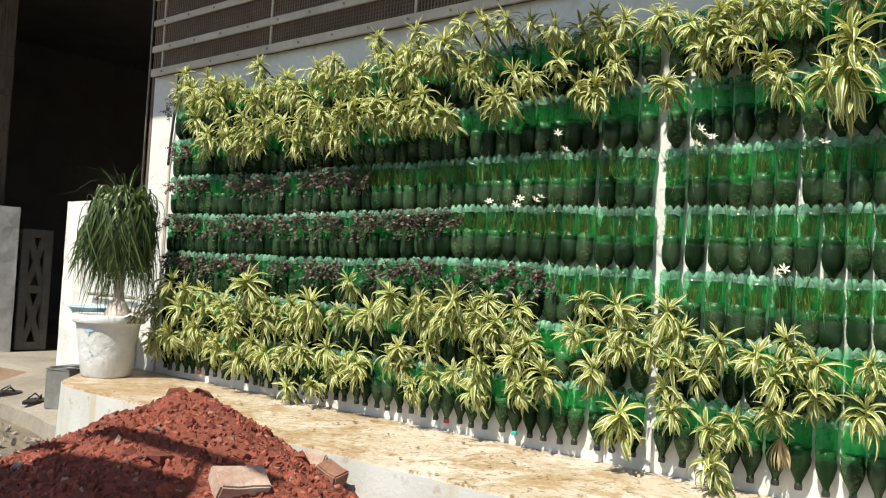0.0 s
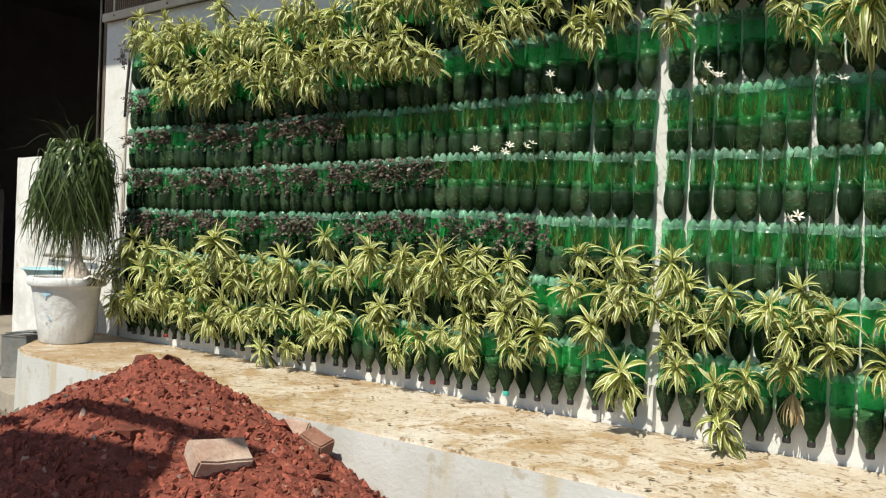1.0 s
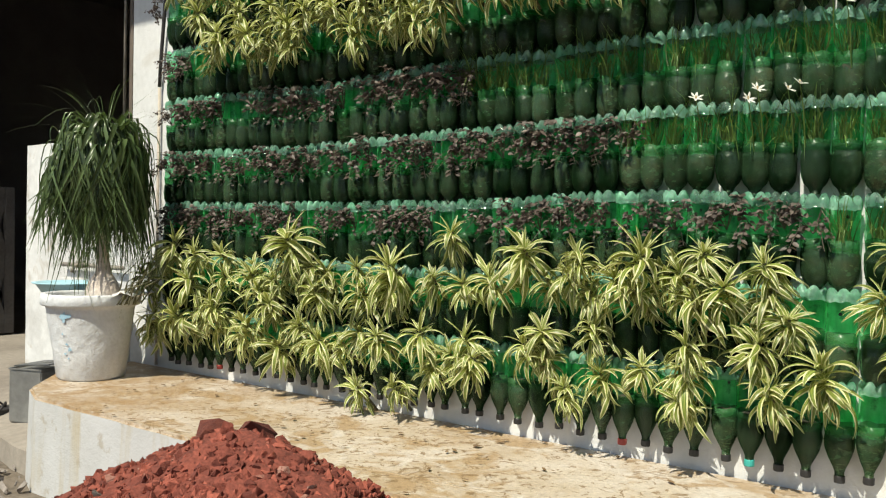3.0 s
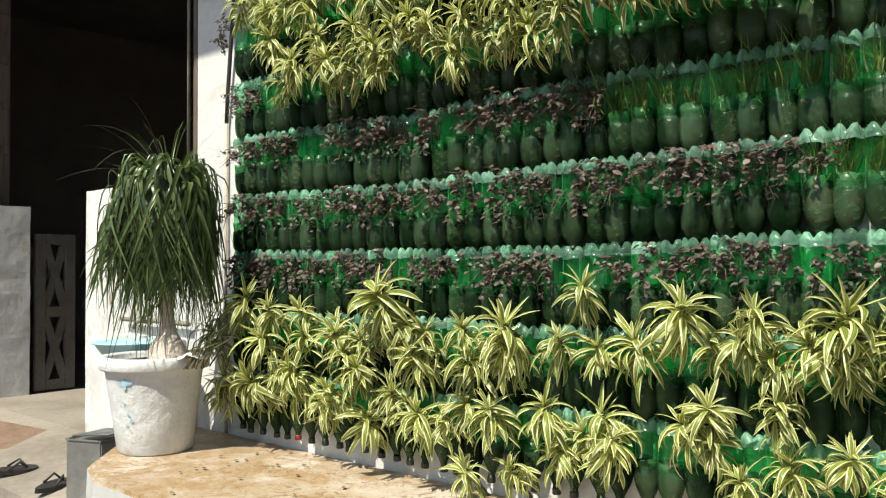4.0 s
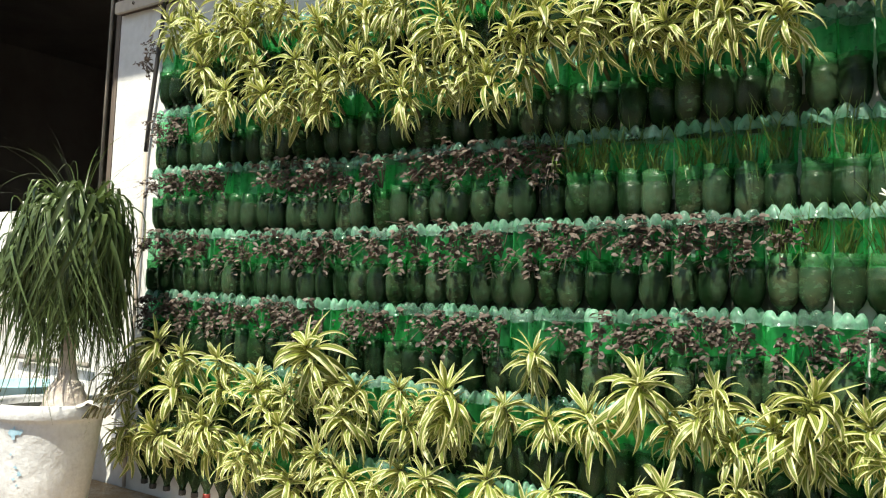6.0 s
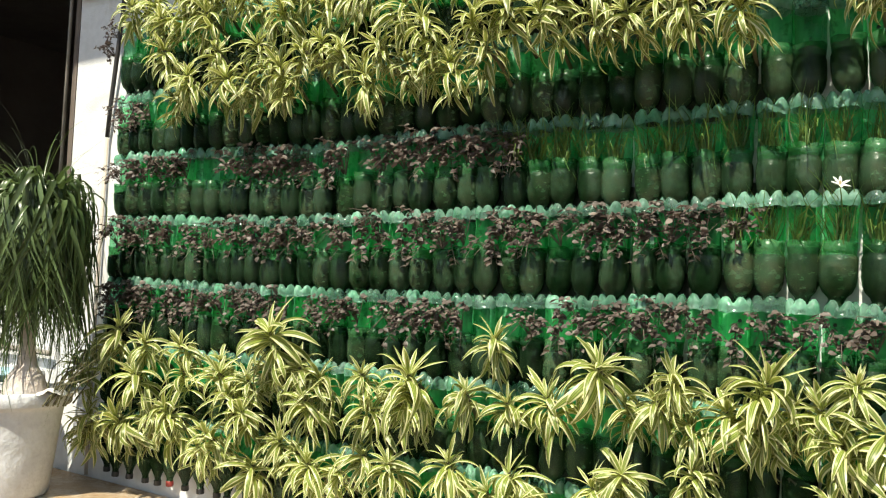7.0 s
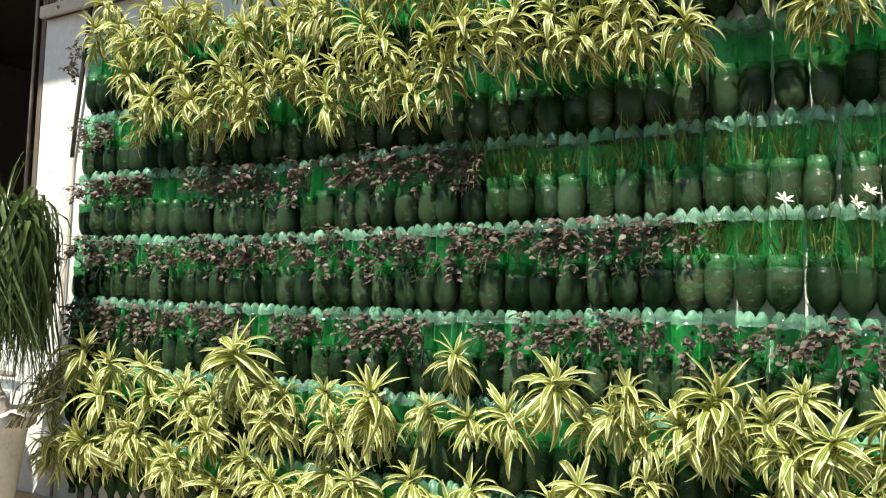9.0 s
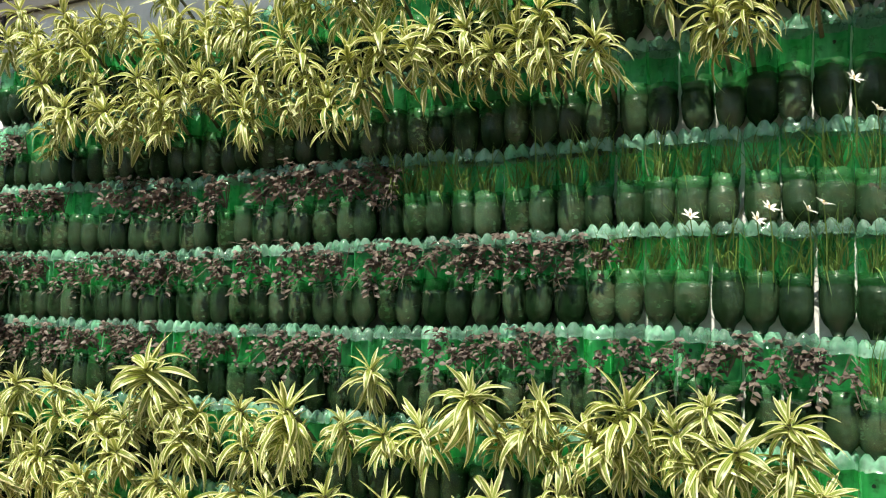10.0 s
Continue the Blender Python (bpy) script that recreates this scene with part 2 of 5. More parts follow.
def plastic_material(name, low, high, clearness, tint, glow_share, mud=None):
    """Thin green bottle plastic: part clear, part glowing through, with a wet gloss."""
    m, nt, p = material(name)
    col, h = noise_ramp(nt, 14, [(0.3, low), (0.7, high)])
    if mud:
        # dried mud and dust inside the plastic, more on some bottles than on others
        mask, _ = noise_ramp(nt, 11, [(0.40, (0, 0, 0)), (0.70, (0.8, 0.8, 0.8))], stretch=(1, 1, 2.4))
        info = nt.nodes.new("ShaderNodeObjectInfo")
        share = mix(nt, (0, 0, 0), mask, info.outputs["Random"])
        col = mix(nt, col, mud, share)
        # fogged patches, finer than the mud
        fog, _ = noise_ramp(nt, 38, [(0.50, (0, 0, 0)), (0.66, (0.6, 0.6, 0.6))], detail=8, stretch=(1, 1, 1.8))
        col = mix(nt, col, (0.13, 0.25, 0.145), fog)
        col = random_tint(nt, col, 0.45, 1.5)
    else:
        # painted in: dark patches for dried soil and leaf shadows, streaks for fold reflections
        soil_leaf_shade, _ = noise_ramp(nt, 34, [(0.56, (0, 0, 0)), (0.68, (0.55, 0.55, 0.55))], detail=4)
        col = mix(nt, col, (0.05, 0.075, 0.035), soil_leaf_shade)
        streak, _ = noise_ramp(nt, 30, [(0.35, (0.66, 0.66, 0.66)), (0.65, (1, 1, 1))], detail=3, stretch=(1, 1, 0.16))
        col = mix(nt, col, streak, 1.0, "MULTIPLY")
        col = random_tint(nt, col, 0.55, 1.45)
    p.inputs["Roughness"].default_value = 0.27 if mud else 0.11
    p.inputs["Specular IOR Level"].default_value = 0.65 if mud else 1.0
    nt.links.new(col, p.inputs["Base Color"])
    # wrinkled plastic, creased more across than along the bottle
    _, hb = noise_ramp(nt, 26, [(0, (0, 0, 0)), (1, (1, 1, 1))], detail=3, stretch=(1, 1, 3.2) if mud else None, distortion=0.8 if mud else 0.0)
    bump(nt, p, hb, 0.28 if mud else 0.5, 0.008)
    glow = add_node(nt, "ShaderNodeBsdfTranslucent")
    nt.links.new(col, glow.inputs["Color"])
    clear = add_node(nt, "ShaderNodeBsdfTransparent", Color=(*tint, 1))
    a = add_node(nt, "ShaderNodeMixShader", Fac=glow_share)
    nt.links.new(p.outputs[0], a.inputs[1])
    nt.links.new(glow.outputs[0], a.inputs[2])
    b = add_node(nt, "ShaderNodeMixShader", Fac=clearness)
    nt.links.new(a.outputs[0], b.inputs[1])
    nt.links.new(clear.outputs[0], b.inputs[2])
    nt.links.new(b.outputs[0], nt.nodes["Material Output"].inputs["Surface"])
    return m


def leaf_material(name, colour_of, rough=0.4, through=0.35, glow_colour=(0.4, 0.5, 0.1)):
    m, nt, p = material(name)
    col = colour_of(nt)
    nt.links.new(col, p.inputs["Base Color"])
    p.inputs["Roughness"].default_value = rough
    glow = add_node(nt, "ShaderNodeBsdfTranslucent")
    nt.links.new(mix(nt, col, glow_colour, 0.4), glow.inputs["Color"])
    a = add_node(nt, "ShaderNodeMixShader", Fac=through)
    nt.links.new(p.outputs[0], a.inputs[1])
    nt.links.new(glow.outputs[0], a.inputs[2])
    nt.links.new(a.outputs[0], nt.nodes["Material Output"].inputs["Surface"])
    return m


def striped(nt):
    """Cream leaf margins round a green heart with thin pale veins; the stripes run along the leaf."""
    uv = nt.nodes.new("ShaderNodeUVMap")
    sep = nt.nodes.new("ShaderNodeSeparateXYZ")
    nt.links.new(uv.outputs[0], sep.inputs[0])
    tc = nt.nodes.new("ShaderNodeTexCoord")
    wob = add_node(nt, "ShaderNodeTexNoise", Scale=25.0, Detail=2.0)
    nt.links.new(tc.outputs["Object"], wob.inputs["Vector"])
    wm = nt.nodes.new("ShaderNodeMath")
    wm.operation = "MULTIPLY_ADD"
    wm.inputs[1].default_value = 0.13
    nt.links.new(wob.outputs["Fac"], wm.inputs[0])
    nt.links.new(sep.outputs["X"], wm.inputs[2])
    r = nt.nodes.new("ShaderNodeValToRGB")
    green, lime, cream = (0.115, 0.185, 0.032, 1), (0.34, 0.40, 0.09, 1), (0.82, 0.79, 0.45, 1)
    stops = [(0.07, lime), (0.12, cream), (0.26, cream), (0.30, green), (0.40, green), (0.44, lime), (0.50, lime), (0.54, green), (0.60, green), (0.64, lime), (0.69, lime), (0.72, green), (0.81, green), (0.85, cream), (1.0, cream)]
    el = r.color_ramp.elements
    while len(el) < len(stops):
        el.new(0.5)
    for e, (p, c) in zip(el, stops):
        e.position, e.color = p, c
    nt.links.new(wm.outputs[0], r.inputs[0])
    # young leaf bases are a fresher yellow-green
    fade = add_node(nt, "ShaderNodeMapRange")
    fade.inputs[1].default_value, fade.inputs[2].default_value = 0.0, 0.45
    fade.inputs[3].default_value, fade.inputs[4].default_value = 0.5, 0.0
    nt.links.new(sep.outputs["Y"], fade.inputs[0])
    col = mix(nt, r.outputs[0], (0.38, 0.44, 0.08), fade.outputs[0])
    return random_tint(nt, col, 0.68, 1.12)


def blotched(scale, stops, low, high):
    def colour(nt):
        c, _ = noise_ramp(nt, scale, stops)
        return random_tint(nt, c, low, high)
    return colour


def island_tint(scale, stops, low, high):
    def colour(nt):
        c, _ = noise_ramp(nt, scale, stops)
        g = nt.nodes.new("ShaderNodeNewGeometry")
        mr = add_node(nt, "ShaderNodeMapRange")
        mr.inputs[3].default_value, mr.inputs[4].default_value = low, high
        nt.links.new(g.outputs["Random Per Island"], mr.inputs[0])
        hsv = nt.nodes.new("ShaderNodeHueSaturation")
        nt.links.new(c, hsv.inputs["Color"])
        nt.links.new(mr.outputs[0], hsv.inputs["Value"])
        return hsv.outputs[0]
    return colour


M_PLASTIC = plastic_material("green_bottle_plastic", (0.045, 0.56, 0.19), (0.30, 0.93, 0.50), 0.44, (0.42, 0.96, 0.58), 0.58)
# thick base plastic, its colour paled to paint in the rims' mint-white highlights
M_BASE = plastic_material("highlight_paled_base", (0.10, 0.42, 0.27), (0.72, 0.92, 0.83), 0.54, (0.64, 0.95, 0.79), 0.40)
M_BODY = plastic_material("soil_smeared_bottle_plastic", (0.026, 0.080, 0.036), (0.095, 0.170, 0.090), 0.44, (0.38, 0.64, 0.42), 0.2, mud=(0.13, 0.125, 0.070))
M_COLLAR = plastic_material("fogged_bottle_plastic", (0.03, 0.19, 0.07), (0.13, 0.34, 0.16), 0.48, (0.40, 0.84, 0.50), 0.35, mud=(0.10, 0.13, 0.06))
M_DRACAENA = leaf_material("variegated_leaf", striped, 0.38, 0.36, (0.60, 0.60, 0.12))
M_PURPLE = leaf_material("dusky_purple_leaf", island_tint(30, [(0.3, (0.070, 0.055, 0.048)), (0.7, (0.150, 0.120, 0.102))], 0.3, 1.5), 0.5, 0.2, (0.25, 0.14, 0.13))
M_GRASS = leaf_material("lily_grass_blade", island_tint(12, [(0.3, (0.045, 0.105, 0.022)), (0.7, (0.15, 0.235, 0.06))], 0.4, 1.5), 0.45, 0.3, (0.3, 0.45, 0.08))
M_PALM = leaf_material("ponytail_leaf", island_tint(8, [(0.3, (0.035, 0.062, 0.024)), (0.7, (0.105, 0.15, 0.058))], 0.45, 1.7), 0.33, 0.2, (0.2, 0.3, 0.06))
M_PETAL = leaf_material("white_petal", blotched(20, [(0.3, (0.75, 0.74, 0.70)), (0.7, (0.85, 0.84, 0.80))], 0.95, 1.0), 0.5, 0.3, (0.8, 0.8, 0.7))


# ---- building helpers ----
def mesh_of(bm, name, mat, smooth=False):
    me = bpy.data.meshes.new(name)
    bm.to_mesh(me)
    bm.free()
    for one in mat if isinstance(mat, (list, tuple)) else [mat]:
        me.materials.append(one)
    if smooth:
        me.polygons.foreach_set("use_smooth", [True] * len(me.polygons))
    return me


def part(name, bm, mat, parent=None, label="", smooth=False):
    ob = new(name, mesh_of(bm, name, mat, smooth) if isinstance(bm, bmesh.types.BMesh) else bm)
    if parent is not None:
        ob.parent = parent
    return tagged(ob, label)


def thing(name, at, label, category, group="", kind=""):
    ob = new(name)
    ob.empty_display_size = 0.05
    ob.matrix_world = at if isinstance(at, Matrix) else Matrix.Translation(at)
    return tagged(ob, label, category, group, kind)


def box(bm, x0, x1, y0, y1, z0, z1, bevel=0.0):
    made = bmesh.ops.create_cube(bm, size=1)["verts"]
    for v in made:
        v.co = ((x0 + x1) / 2 + v.co.x * (x1 - x0), (y0 + y1) / 2 + v.co.y * (y1 - y0), (z0 + z1) / 2 + v.co.z * (z1 - z0))
    if bevel:
        edges = list({e for v in made for e in v.link_edges})
        bmesh.ops.bevel(bm, geom=edges, offset=bevel, segments=2, affect="EDGES")
    return bm


def box_bm(*size, bevel=0.0):
    return box(bmesh.new(), *size, bevel=bevel)


def lathe(profile, segments=24, close=True, bm=None):
    """Turns (radius, height) pairs about z."""
    bm = bm or bmesh.new()
    rings = []
    for r, z in profile:
        if r < 1e-5:
            rings.append([bm.verts.new((0, 0, z))])
        else:
            rings.append([bm.verts.new((r * math.cos(2 * math.pi * k / segments), r * math.sin(2 * math.pi * k / segments), z)) for k in range(segments)])
    for a, b in zip(rings, rings[1:]):
        for k in range(segments):
            q = [a[k % len(a)], a[(k + 1) % len(a)], b[(k + 1) % len(b)], b[k % len(b)]]
            q = list(dict.fromkeys(q))
            if len(q) > 2:
                bm.faces.new(q)
    return bm


def tube(bm, points, radii, sides=6):
    points = [Vector(p) for p in points]
    rings = []
    for i, p in enumerate(points):
        d = (points[min(i + 1, len(points) - 1)] - points[max(i - 1, 0)]).normalized()
        u = d.orthogonal().normalized()
        if i:
            u = (last - d * last.dot(d)).normalized()
        last = u
        w = d.cross(u)
        r = radii[i] if isinstance(radii, (list, tuple)) else radii
        rings.append([bm.verts.new(p + r * (math.cos(a) * u + math.sin(a) * w)) for a in (2 * math.pi * k / sides for k in range(sides))])
    for a, b in zip(rings, rings[1:]):
        for k in range(sides):
            bm.faces.new((a[k], a[(k + 1) % sides], b[(k + 1) % sides], b[k]))
    bm.faces.new(rings[0][::-1])
    bm.faces.new(rings[-1])
    return bm


def ribbon(bm, points, widths, side, fold=0.0, uv=None):
    """A leaf blade of three lengthwise lines along points; side: its width's direction."""
    rows = []
    for i, (p, w) in enumerate(zip(points, widths)):
        p = Vector(p)
        d = (Vector(points[min(i + 1, len(points) - 1)]) - Vector(points[max(i - 1, 0)])).normalized()
        s = (side - d * side.dot(d)).normalized()
        n = s.cross(d)
        rows.append([bm.verts.new(p + s * w / 2 + n * fold * w), bm.verts.new(p), bm.verts.new(p - s * w / 2 + n * fold * w)])
    for i, (a, b) in enumerate(zip(rows, rows[1:])):
        for k in range(2):
            f = bm.faces.new((a[k], a[k + 1], b[k + 1], b[k]))
            f.smooth = True
            if uv:
                us, t0, t1 = (k / 2, (k + 1) / 2), i / (len(rows) - 1), (i + 1) / (len(rows) - 1)
                for loop, c in zip(f.loops, ((us[0], t0), (us[1], t0), (us[1], t1), (us[0], t1))):
                    loop[uv].uv = c


def joined(name, pieces, mats):
    """One mesh out of many: pieces are (mesh, matrix, material offset)."""
    store = {}
    co, loops, totals, index, smooth, uvs, base = [], [], [], [], [], [], 0
    for me, m, slot in pieces:
        if me.name not in store:
            v = np.empty(len(me.vertices) * 3, np.float32)
            me.vertices.foreach_get("co", v)
            l = np.empty(len(me.loops), np.int32)
            me.loops.foreach_get("vertex_index", l)
            t = np.empty(len(me.polygons), np.int32)
            me.polygons.foreach_get("loop_total", t)
            k = np.empty(len(me.polygons), np.int32)
            me.polygons.foreach_get("material_index", k)
            f = np.empty(len(me.polygons), bool)
            me.polygons.foreach_get("use_smooth", f)
            u = np.zeros(len(me.loops) * 2, np.float32)
            if me.uv_layers:
                me.uv_layers[0].data.foreach_get("uv", u)
            store[me.name] = (v.reshape(-1, 3), l, t, k, f, u)
        v, l, t, k, f, u = store[me.name]
        uvs.append(u)
        a = np.array(m)
        co.append(v @ a[:3, :3].T + a[:3, 3])
        loops.append(l + base)
        totals.append(t)
        index.append(k + slot)
        smooth.append(f)
        base += len(v)
    co, loops, totals = np.concatenate(co), np.concatenate(loops), np.concatenate(totals)
    out = bpy.data.meshes.new(name)
    out.vertices.add(len(co))
    out.vertices.foreach_set("co", co.astype(np.float32).ravel())
    out.loops.add(len(loops))
    out.loops.foreach_set("vertex_index", loops.astype(np.int32))
    out.polygons.add(len(totals))
    out.polygons.foreach_set("loop_start", np.r_[0, np.cumsum(totals)[:-1]].astype(np.int32))
    out.polygons.foreach_set("material_index", np.concatenate(index).astype(np.int32))
    out.polygons.foreach_set("use_smooth", np.concatenate(smooth))
    out.uv_layers.new(name="UVMap").data.foreach_set("uv", np.concatenate(uvs))
    for one in mats:
        out.materials.append(one)
    out.update(calc_edges=True)
    out.validate()
    return out


LEDGE = 0.45
RIM = {"A": 2.61, "B": 2.31, "C": 2.01, "D": 1.71, "E": 1.41, "F": 1.11, "G": 0.832}

# ---- structure: ground, slab, walls ----


def build_ground():
    bm = bmesh.new()
    xs = [-70, -30, -14] + [-9 + 0.25 * k for k in range(52)] + [8, 20, 70]
    ys = [-70, -30, -12] + [-6 + 0.25 * k for k in range(21)] + [-0.6, 0.3, 8, 70]
    grid = []
    for y in ys:
        row = []
        for x in xs:
            near = -9 <= x <= 4 and -6 <= y <= -0.7
            z = 0.05 * noise.fractal(Vector((x * 1.3, y * 1.3, 0)), 1.0, 2.0, 4) if near else 0.0
            row.append(bm.verts.new((x, y, z)))
        grid.append(row)
    for a, b in zip(grid, grid[1:]):
        for k in range(len(xs) - 1):
            bm.faces.new((a[k], a[k + 1], b[k + 1], b[k]))
    tagged(part("ground", bm, M_GROUND, smooth=True), "dusty brown earth yard with scattered rubble", "ground", kind="structure")


def build_slab():
    bm = bmesh.new()
    n = 40
    front, back = [], []
    for k in range(n + 1):
        x = -13 + k * (9.0 / n)
        yf = -0.74 - 0.05 * noise.noise(Vector((x * 2, 0, 0))) - 0.09 * max(0, x + 5)
        front.append((bm.verts.new((x, yf, 0.115)), bm.verts.new((x, yf - 0.02, -0.05))))
        back.append((bm.verts.new((x, 0.0, 0.25)), bm.verts.new((x, 7.0, 0.27))))
    for k in range(n):
        (a, a2), (b, b2) = front[k], front[k + 1]
        (c, c2), (d, d2) = back[k], back[k + 1]
        bm.faces.new((a, a2, b2, b))
        bm.faces.new((c, a, b, d))
        bm.faces.new((c2, c, d, d2))
    bm.normal_update()
    tagged(part("pavement", bm, M_SLAB), "worn sloping concrete apron before the doorway", "pavement", kind="structure")


def wall_piece(name, label, mat, *size, bevel=0.0, category="wall"):
    return tagged(part(name, box_bm(*size, bevel=bevel), mat), label, category, kind="structure")


def rough_box(x0, x1, y0, y1, z0, z1, step, amount, seed):
    """A box with chipped, uneven plaster edges."""
    bm = box_bm(x0, x1, y0, y1, z0, z1)
    cuts = max(2, int((z1 - z0) / step))
    bmesh.ops.subdivide_edges(bm, edges=bm.edges[:], cuts=min(cuts, 14), use_grid_fill=True)
    for v in bm.verts:
        p = v.co * 6 + Vector((seed, seed, 0))
        v.co += amount * Vector((noise.noise(p), noise.noise(p + Vector((9, 0, 0))), noise.noise(p + Vector((0, 9, 0)))))
    return bm


DOOR_L, DOOR_R, DOOR_TOP = -8.38, -4.525, 4.3


def build_walls():
    wall_piece("wall_garden", "white plastered wall behind the bottle garden", M_WALL, DOOR_R, 6.0, 0.0, 0.35, -0.1, 5.2)
    bm = bmesh.new()
    for x0, x1, z0, z1 in ((-14, -10.2, -0.1, 5.2), (-10.2, -8.46, -0.1, 2.78), (-10.2, -8.46, 4.0, 5.2), (-8.46, DOOR_L, -0.1, 5.2)):
        box(bm, x0, x1, 0.0, 0.42, z0, z1)
    tagged(part("wall_street", bm, M_WALL), "sunlit white plastered wall with a grilled window", "wall", kind="structure")
    wall_piece("wall_lintel", "white wall over the doorway", M_WALL, DOOR_L, DOOR_R, 0.0, 0.42, DOOR_TOP, 5.2)
    # dark room behind
    wall_piece("wall_back", "dark wall at the back of the room", M_INSIDE, -14, -2, 7.0, 7.2, 0, 5.2)
    wall_piece("wall_side", "dark side wall of the room", M_INSIDE, -3.0, -2.8, 0.36, 7.0, 0, 5.2)
    wall_piece("wall_end", "dark end wall of the room", M_INSIDE, -14.2, -14, 0.0, 7.2, 0, 5.2)
    wall_piece("ceiling", "dark ceiling of the room", M_INSIDE, -14.2, -2.8, 0.43, 7.2, 5.2, 5.35, category="ceiling")
    wall_piece("wall_lining", "dark inner face of the garden wall", M_INSIDE, DOOR_R + 0.02, -3.0, 0.355, 0.40, 0.25, 5.2)
    # projecting roof edge above the garden, unseen; reach per span set for its shade
    roof = tagged(thing("roof_overhang", (0, 0, 0), "unseen tin roof edge over the wall, sheet lengths set for its shade", "roof"), kind="structure")
    r = random.Random(13)
    for k in range(36):
        x = -14 + k * 0.56
        reach = (1.84 if x > -3.9 else 1.885) + r.uniform(-0.05, 0.05) + (0.2 if -1.1 < x < 0.0 else 0.12 if -1.5 < x < 0 else 0.08 if x > -1.4 else 0)
        part("sheet", box_bm(x, x + 0.57, -reach, 0.36, 5.2 + 0.004 * (k % 2), 5.215 + 0.004 * (k % 2)), M_TIN, roof)
    # parapets of the doorway
    tagged(part("wall_parapet_east", rough_box(-5.86, DOOR_R, -0.01, 0.36, 0.0, 1.84, 0.12, 0.005, 3), M_PIER, smooth=False), "low whitewashed parapet with chipped edges", "wall", kind="structure")
    tagged(part("wall_parapet_west", rough_box(DOOR_L, -7.87, -0.02, 0.44, 0.0, 1.86, 0.12, 0.006, 8), M_PIER), "low whitewashed parapet with flaking corners", "wall", kind="structure")


def build_ledge():
    """The raised planting ledge: white faces under a stained screed top."""
    outline = [(-3.90, -0.90), (-4.06, -0.84), (-4.42, -0.52), (-4.50, 0.0), (5.5, 0.0), (5.5, -0.94)]
    n = 90
    edge = [(5.5 + (-3.90 - 5.5) * k / n, -0.94 + 0.012 * noise.noise(Vector((k * 0.5, 0, 0)))) for k in range(1, n)]
    pts = outline[5:] + edge + outline[:5]
    bm = bmesh.new()
    top = [bm.verts.new((x, y, LEDGE + 0.006 * noise.noise(Vector((x * 5, y * 5, 2))))) for x, y in pts]
    bot = [bm.verts.new((x, y - (0.02 if y < -0.8 else 0), -0.08)) for x, y in pts]
    bm.faces.new(top)
    for k in range(len(pts)):
        j = (k + 1) % len(pts)
        f = bm.faces.new((top[k], bot[k], bot[j], top[j]))
        f.material_index = 1
    bmesh.ops.recalc_face_normals(bm, faces=bm.faces[:])
    e = [e for e in bm.edges if all(v.co.z > 0.4 for v in e.verts) and len(e.link_faces) == 2 and e.link_faces[0].material_index != e.link_faces[1].material_index]
    bmesh.ops.bevel(bm, geom=e, offset=0.012, segments=2, affect="EDGES")
    tagged(part("ledge", bm, [M_LEDGE_TOP, M_LEDGE_FACE]), "raised white ledge with a wet ochre-stained cement top", "ledge", kind="structure")


build_ground()
build_slab()
build_walls()
build_ledge()

# ---- ventilation screen above the bottles ----


def build_screen():
    screen = thing("ventilation_screen", (0, 0, 0), "brown wire-mesh ventilation screen with dusty cream metal slats", "screen")
    x0, x1, z0, z1 = DOOR_R + 0.01, 5.9, 2.845, 4.9
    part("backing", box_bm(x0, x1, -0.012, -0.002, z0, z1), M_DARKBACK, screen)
    verts, faces = [], []

    def bar(a, b, c, d, y):
        i = len(verts)
        verts.extend([(a, y, c), (b, y, c), (b, y, d), (a, y, d), (a, y + 0.006, c), (b, y + 0.006, c), (b, y + 0.006, d), (a, y + 0.006, d)])
        faces.extend([(i, i + 1, i + 2, i + 3), (i + 1, i + 5, i + 6, i + 2), (i + 4, i, i + 3, i + 7), (i + 3, i + 2, i + 6, i + 7), (i + 4, i + 5, i + 1, i)])
    x = x0
    while x < x1:
        bar(x, x + 0.010, z0, z1, -0.030)
        x += 0.026
    z = z0
    while z < z1:
        bar(x0, x1, z, z + 0.006, -0.024)
        z += 0.026
    me = bpy.data.meshes.new("wire_mesh")
    me.from_pydata(verts, [], faces)
    me.materials.append(M_MESH)
    tagged(part("wire_mesh", me, None, screen), kind="stuff")
    z = 2.84
    for k, w in enumerate((0.062, 0.055, 0.052, 0.052, 0.052, 0.052, 0.052, 0.052)):
        part("slat", box_bm(x0, x1, -0.052, -0.032, z, z + w, bevel=0.003), M_SLAT, screen)
        for j in range(16):
            sx = -4.35 + j * 0.34 + (k % 2) * 0.1
            screw = lathe([(0, -0.004), (0.007, -0.003), (0.008, 0.0), (0.008, 0.004)], 8)
            bmesh.ops.rotate(screw, verts=screw.verts, matrix=Matrix.Rotation(radians(90), 3, "X"))
            bmesh.ops.translate(screw, verts=screw.verts, vec=(sx, -0.053, z + w / 2))
            if k < 4:
                part("screw", screw, M_SCREW, screen)
        z += 0.198 if k == 0 else 0.218
    for x in (-4.37, -2.975, -1.585, -0.2, 1.19, 2.58):
        part("mullion", box_bm(x - 0.009, x + 0.009, -0.042, -0.031, z0, z1), M_SLAT, screen)


build_screen()

# ---- doorway ----


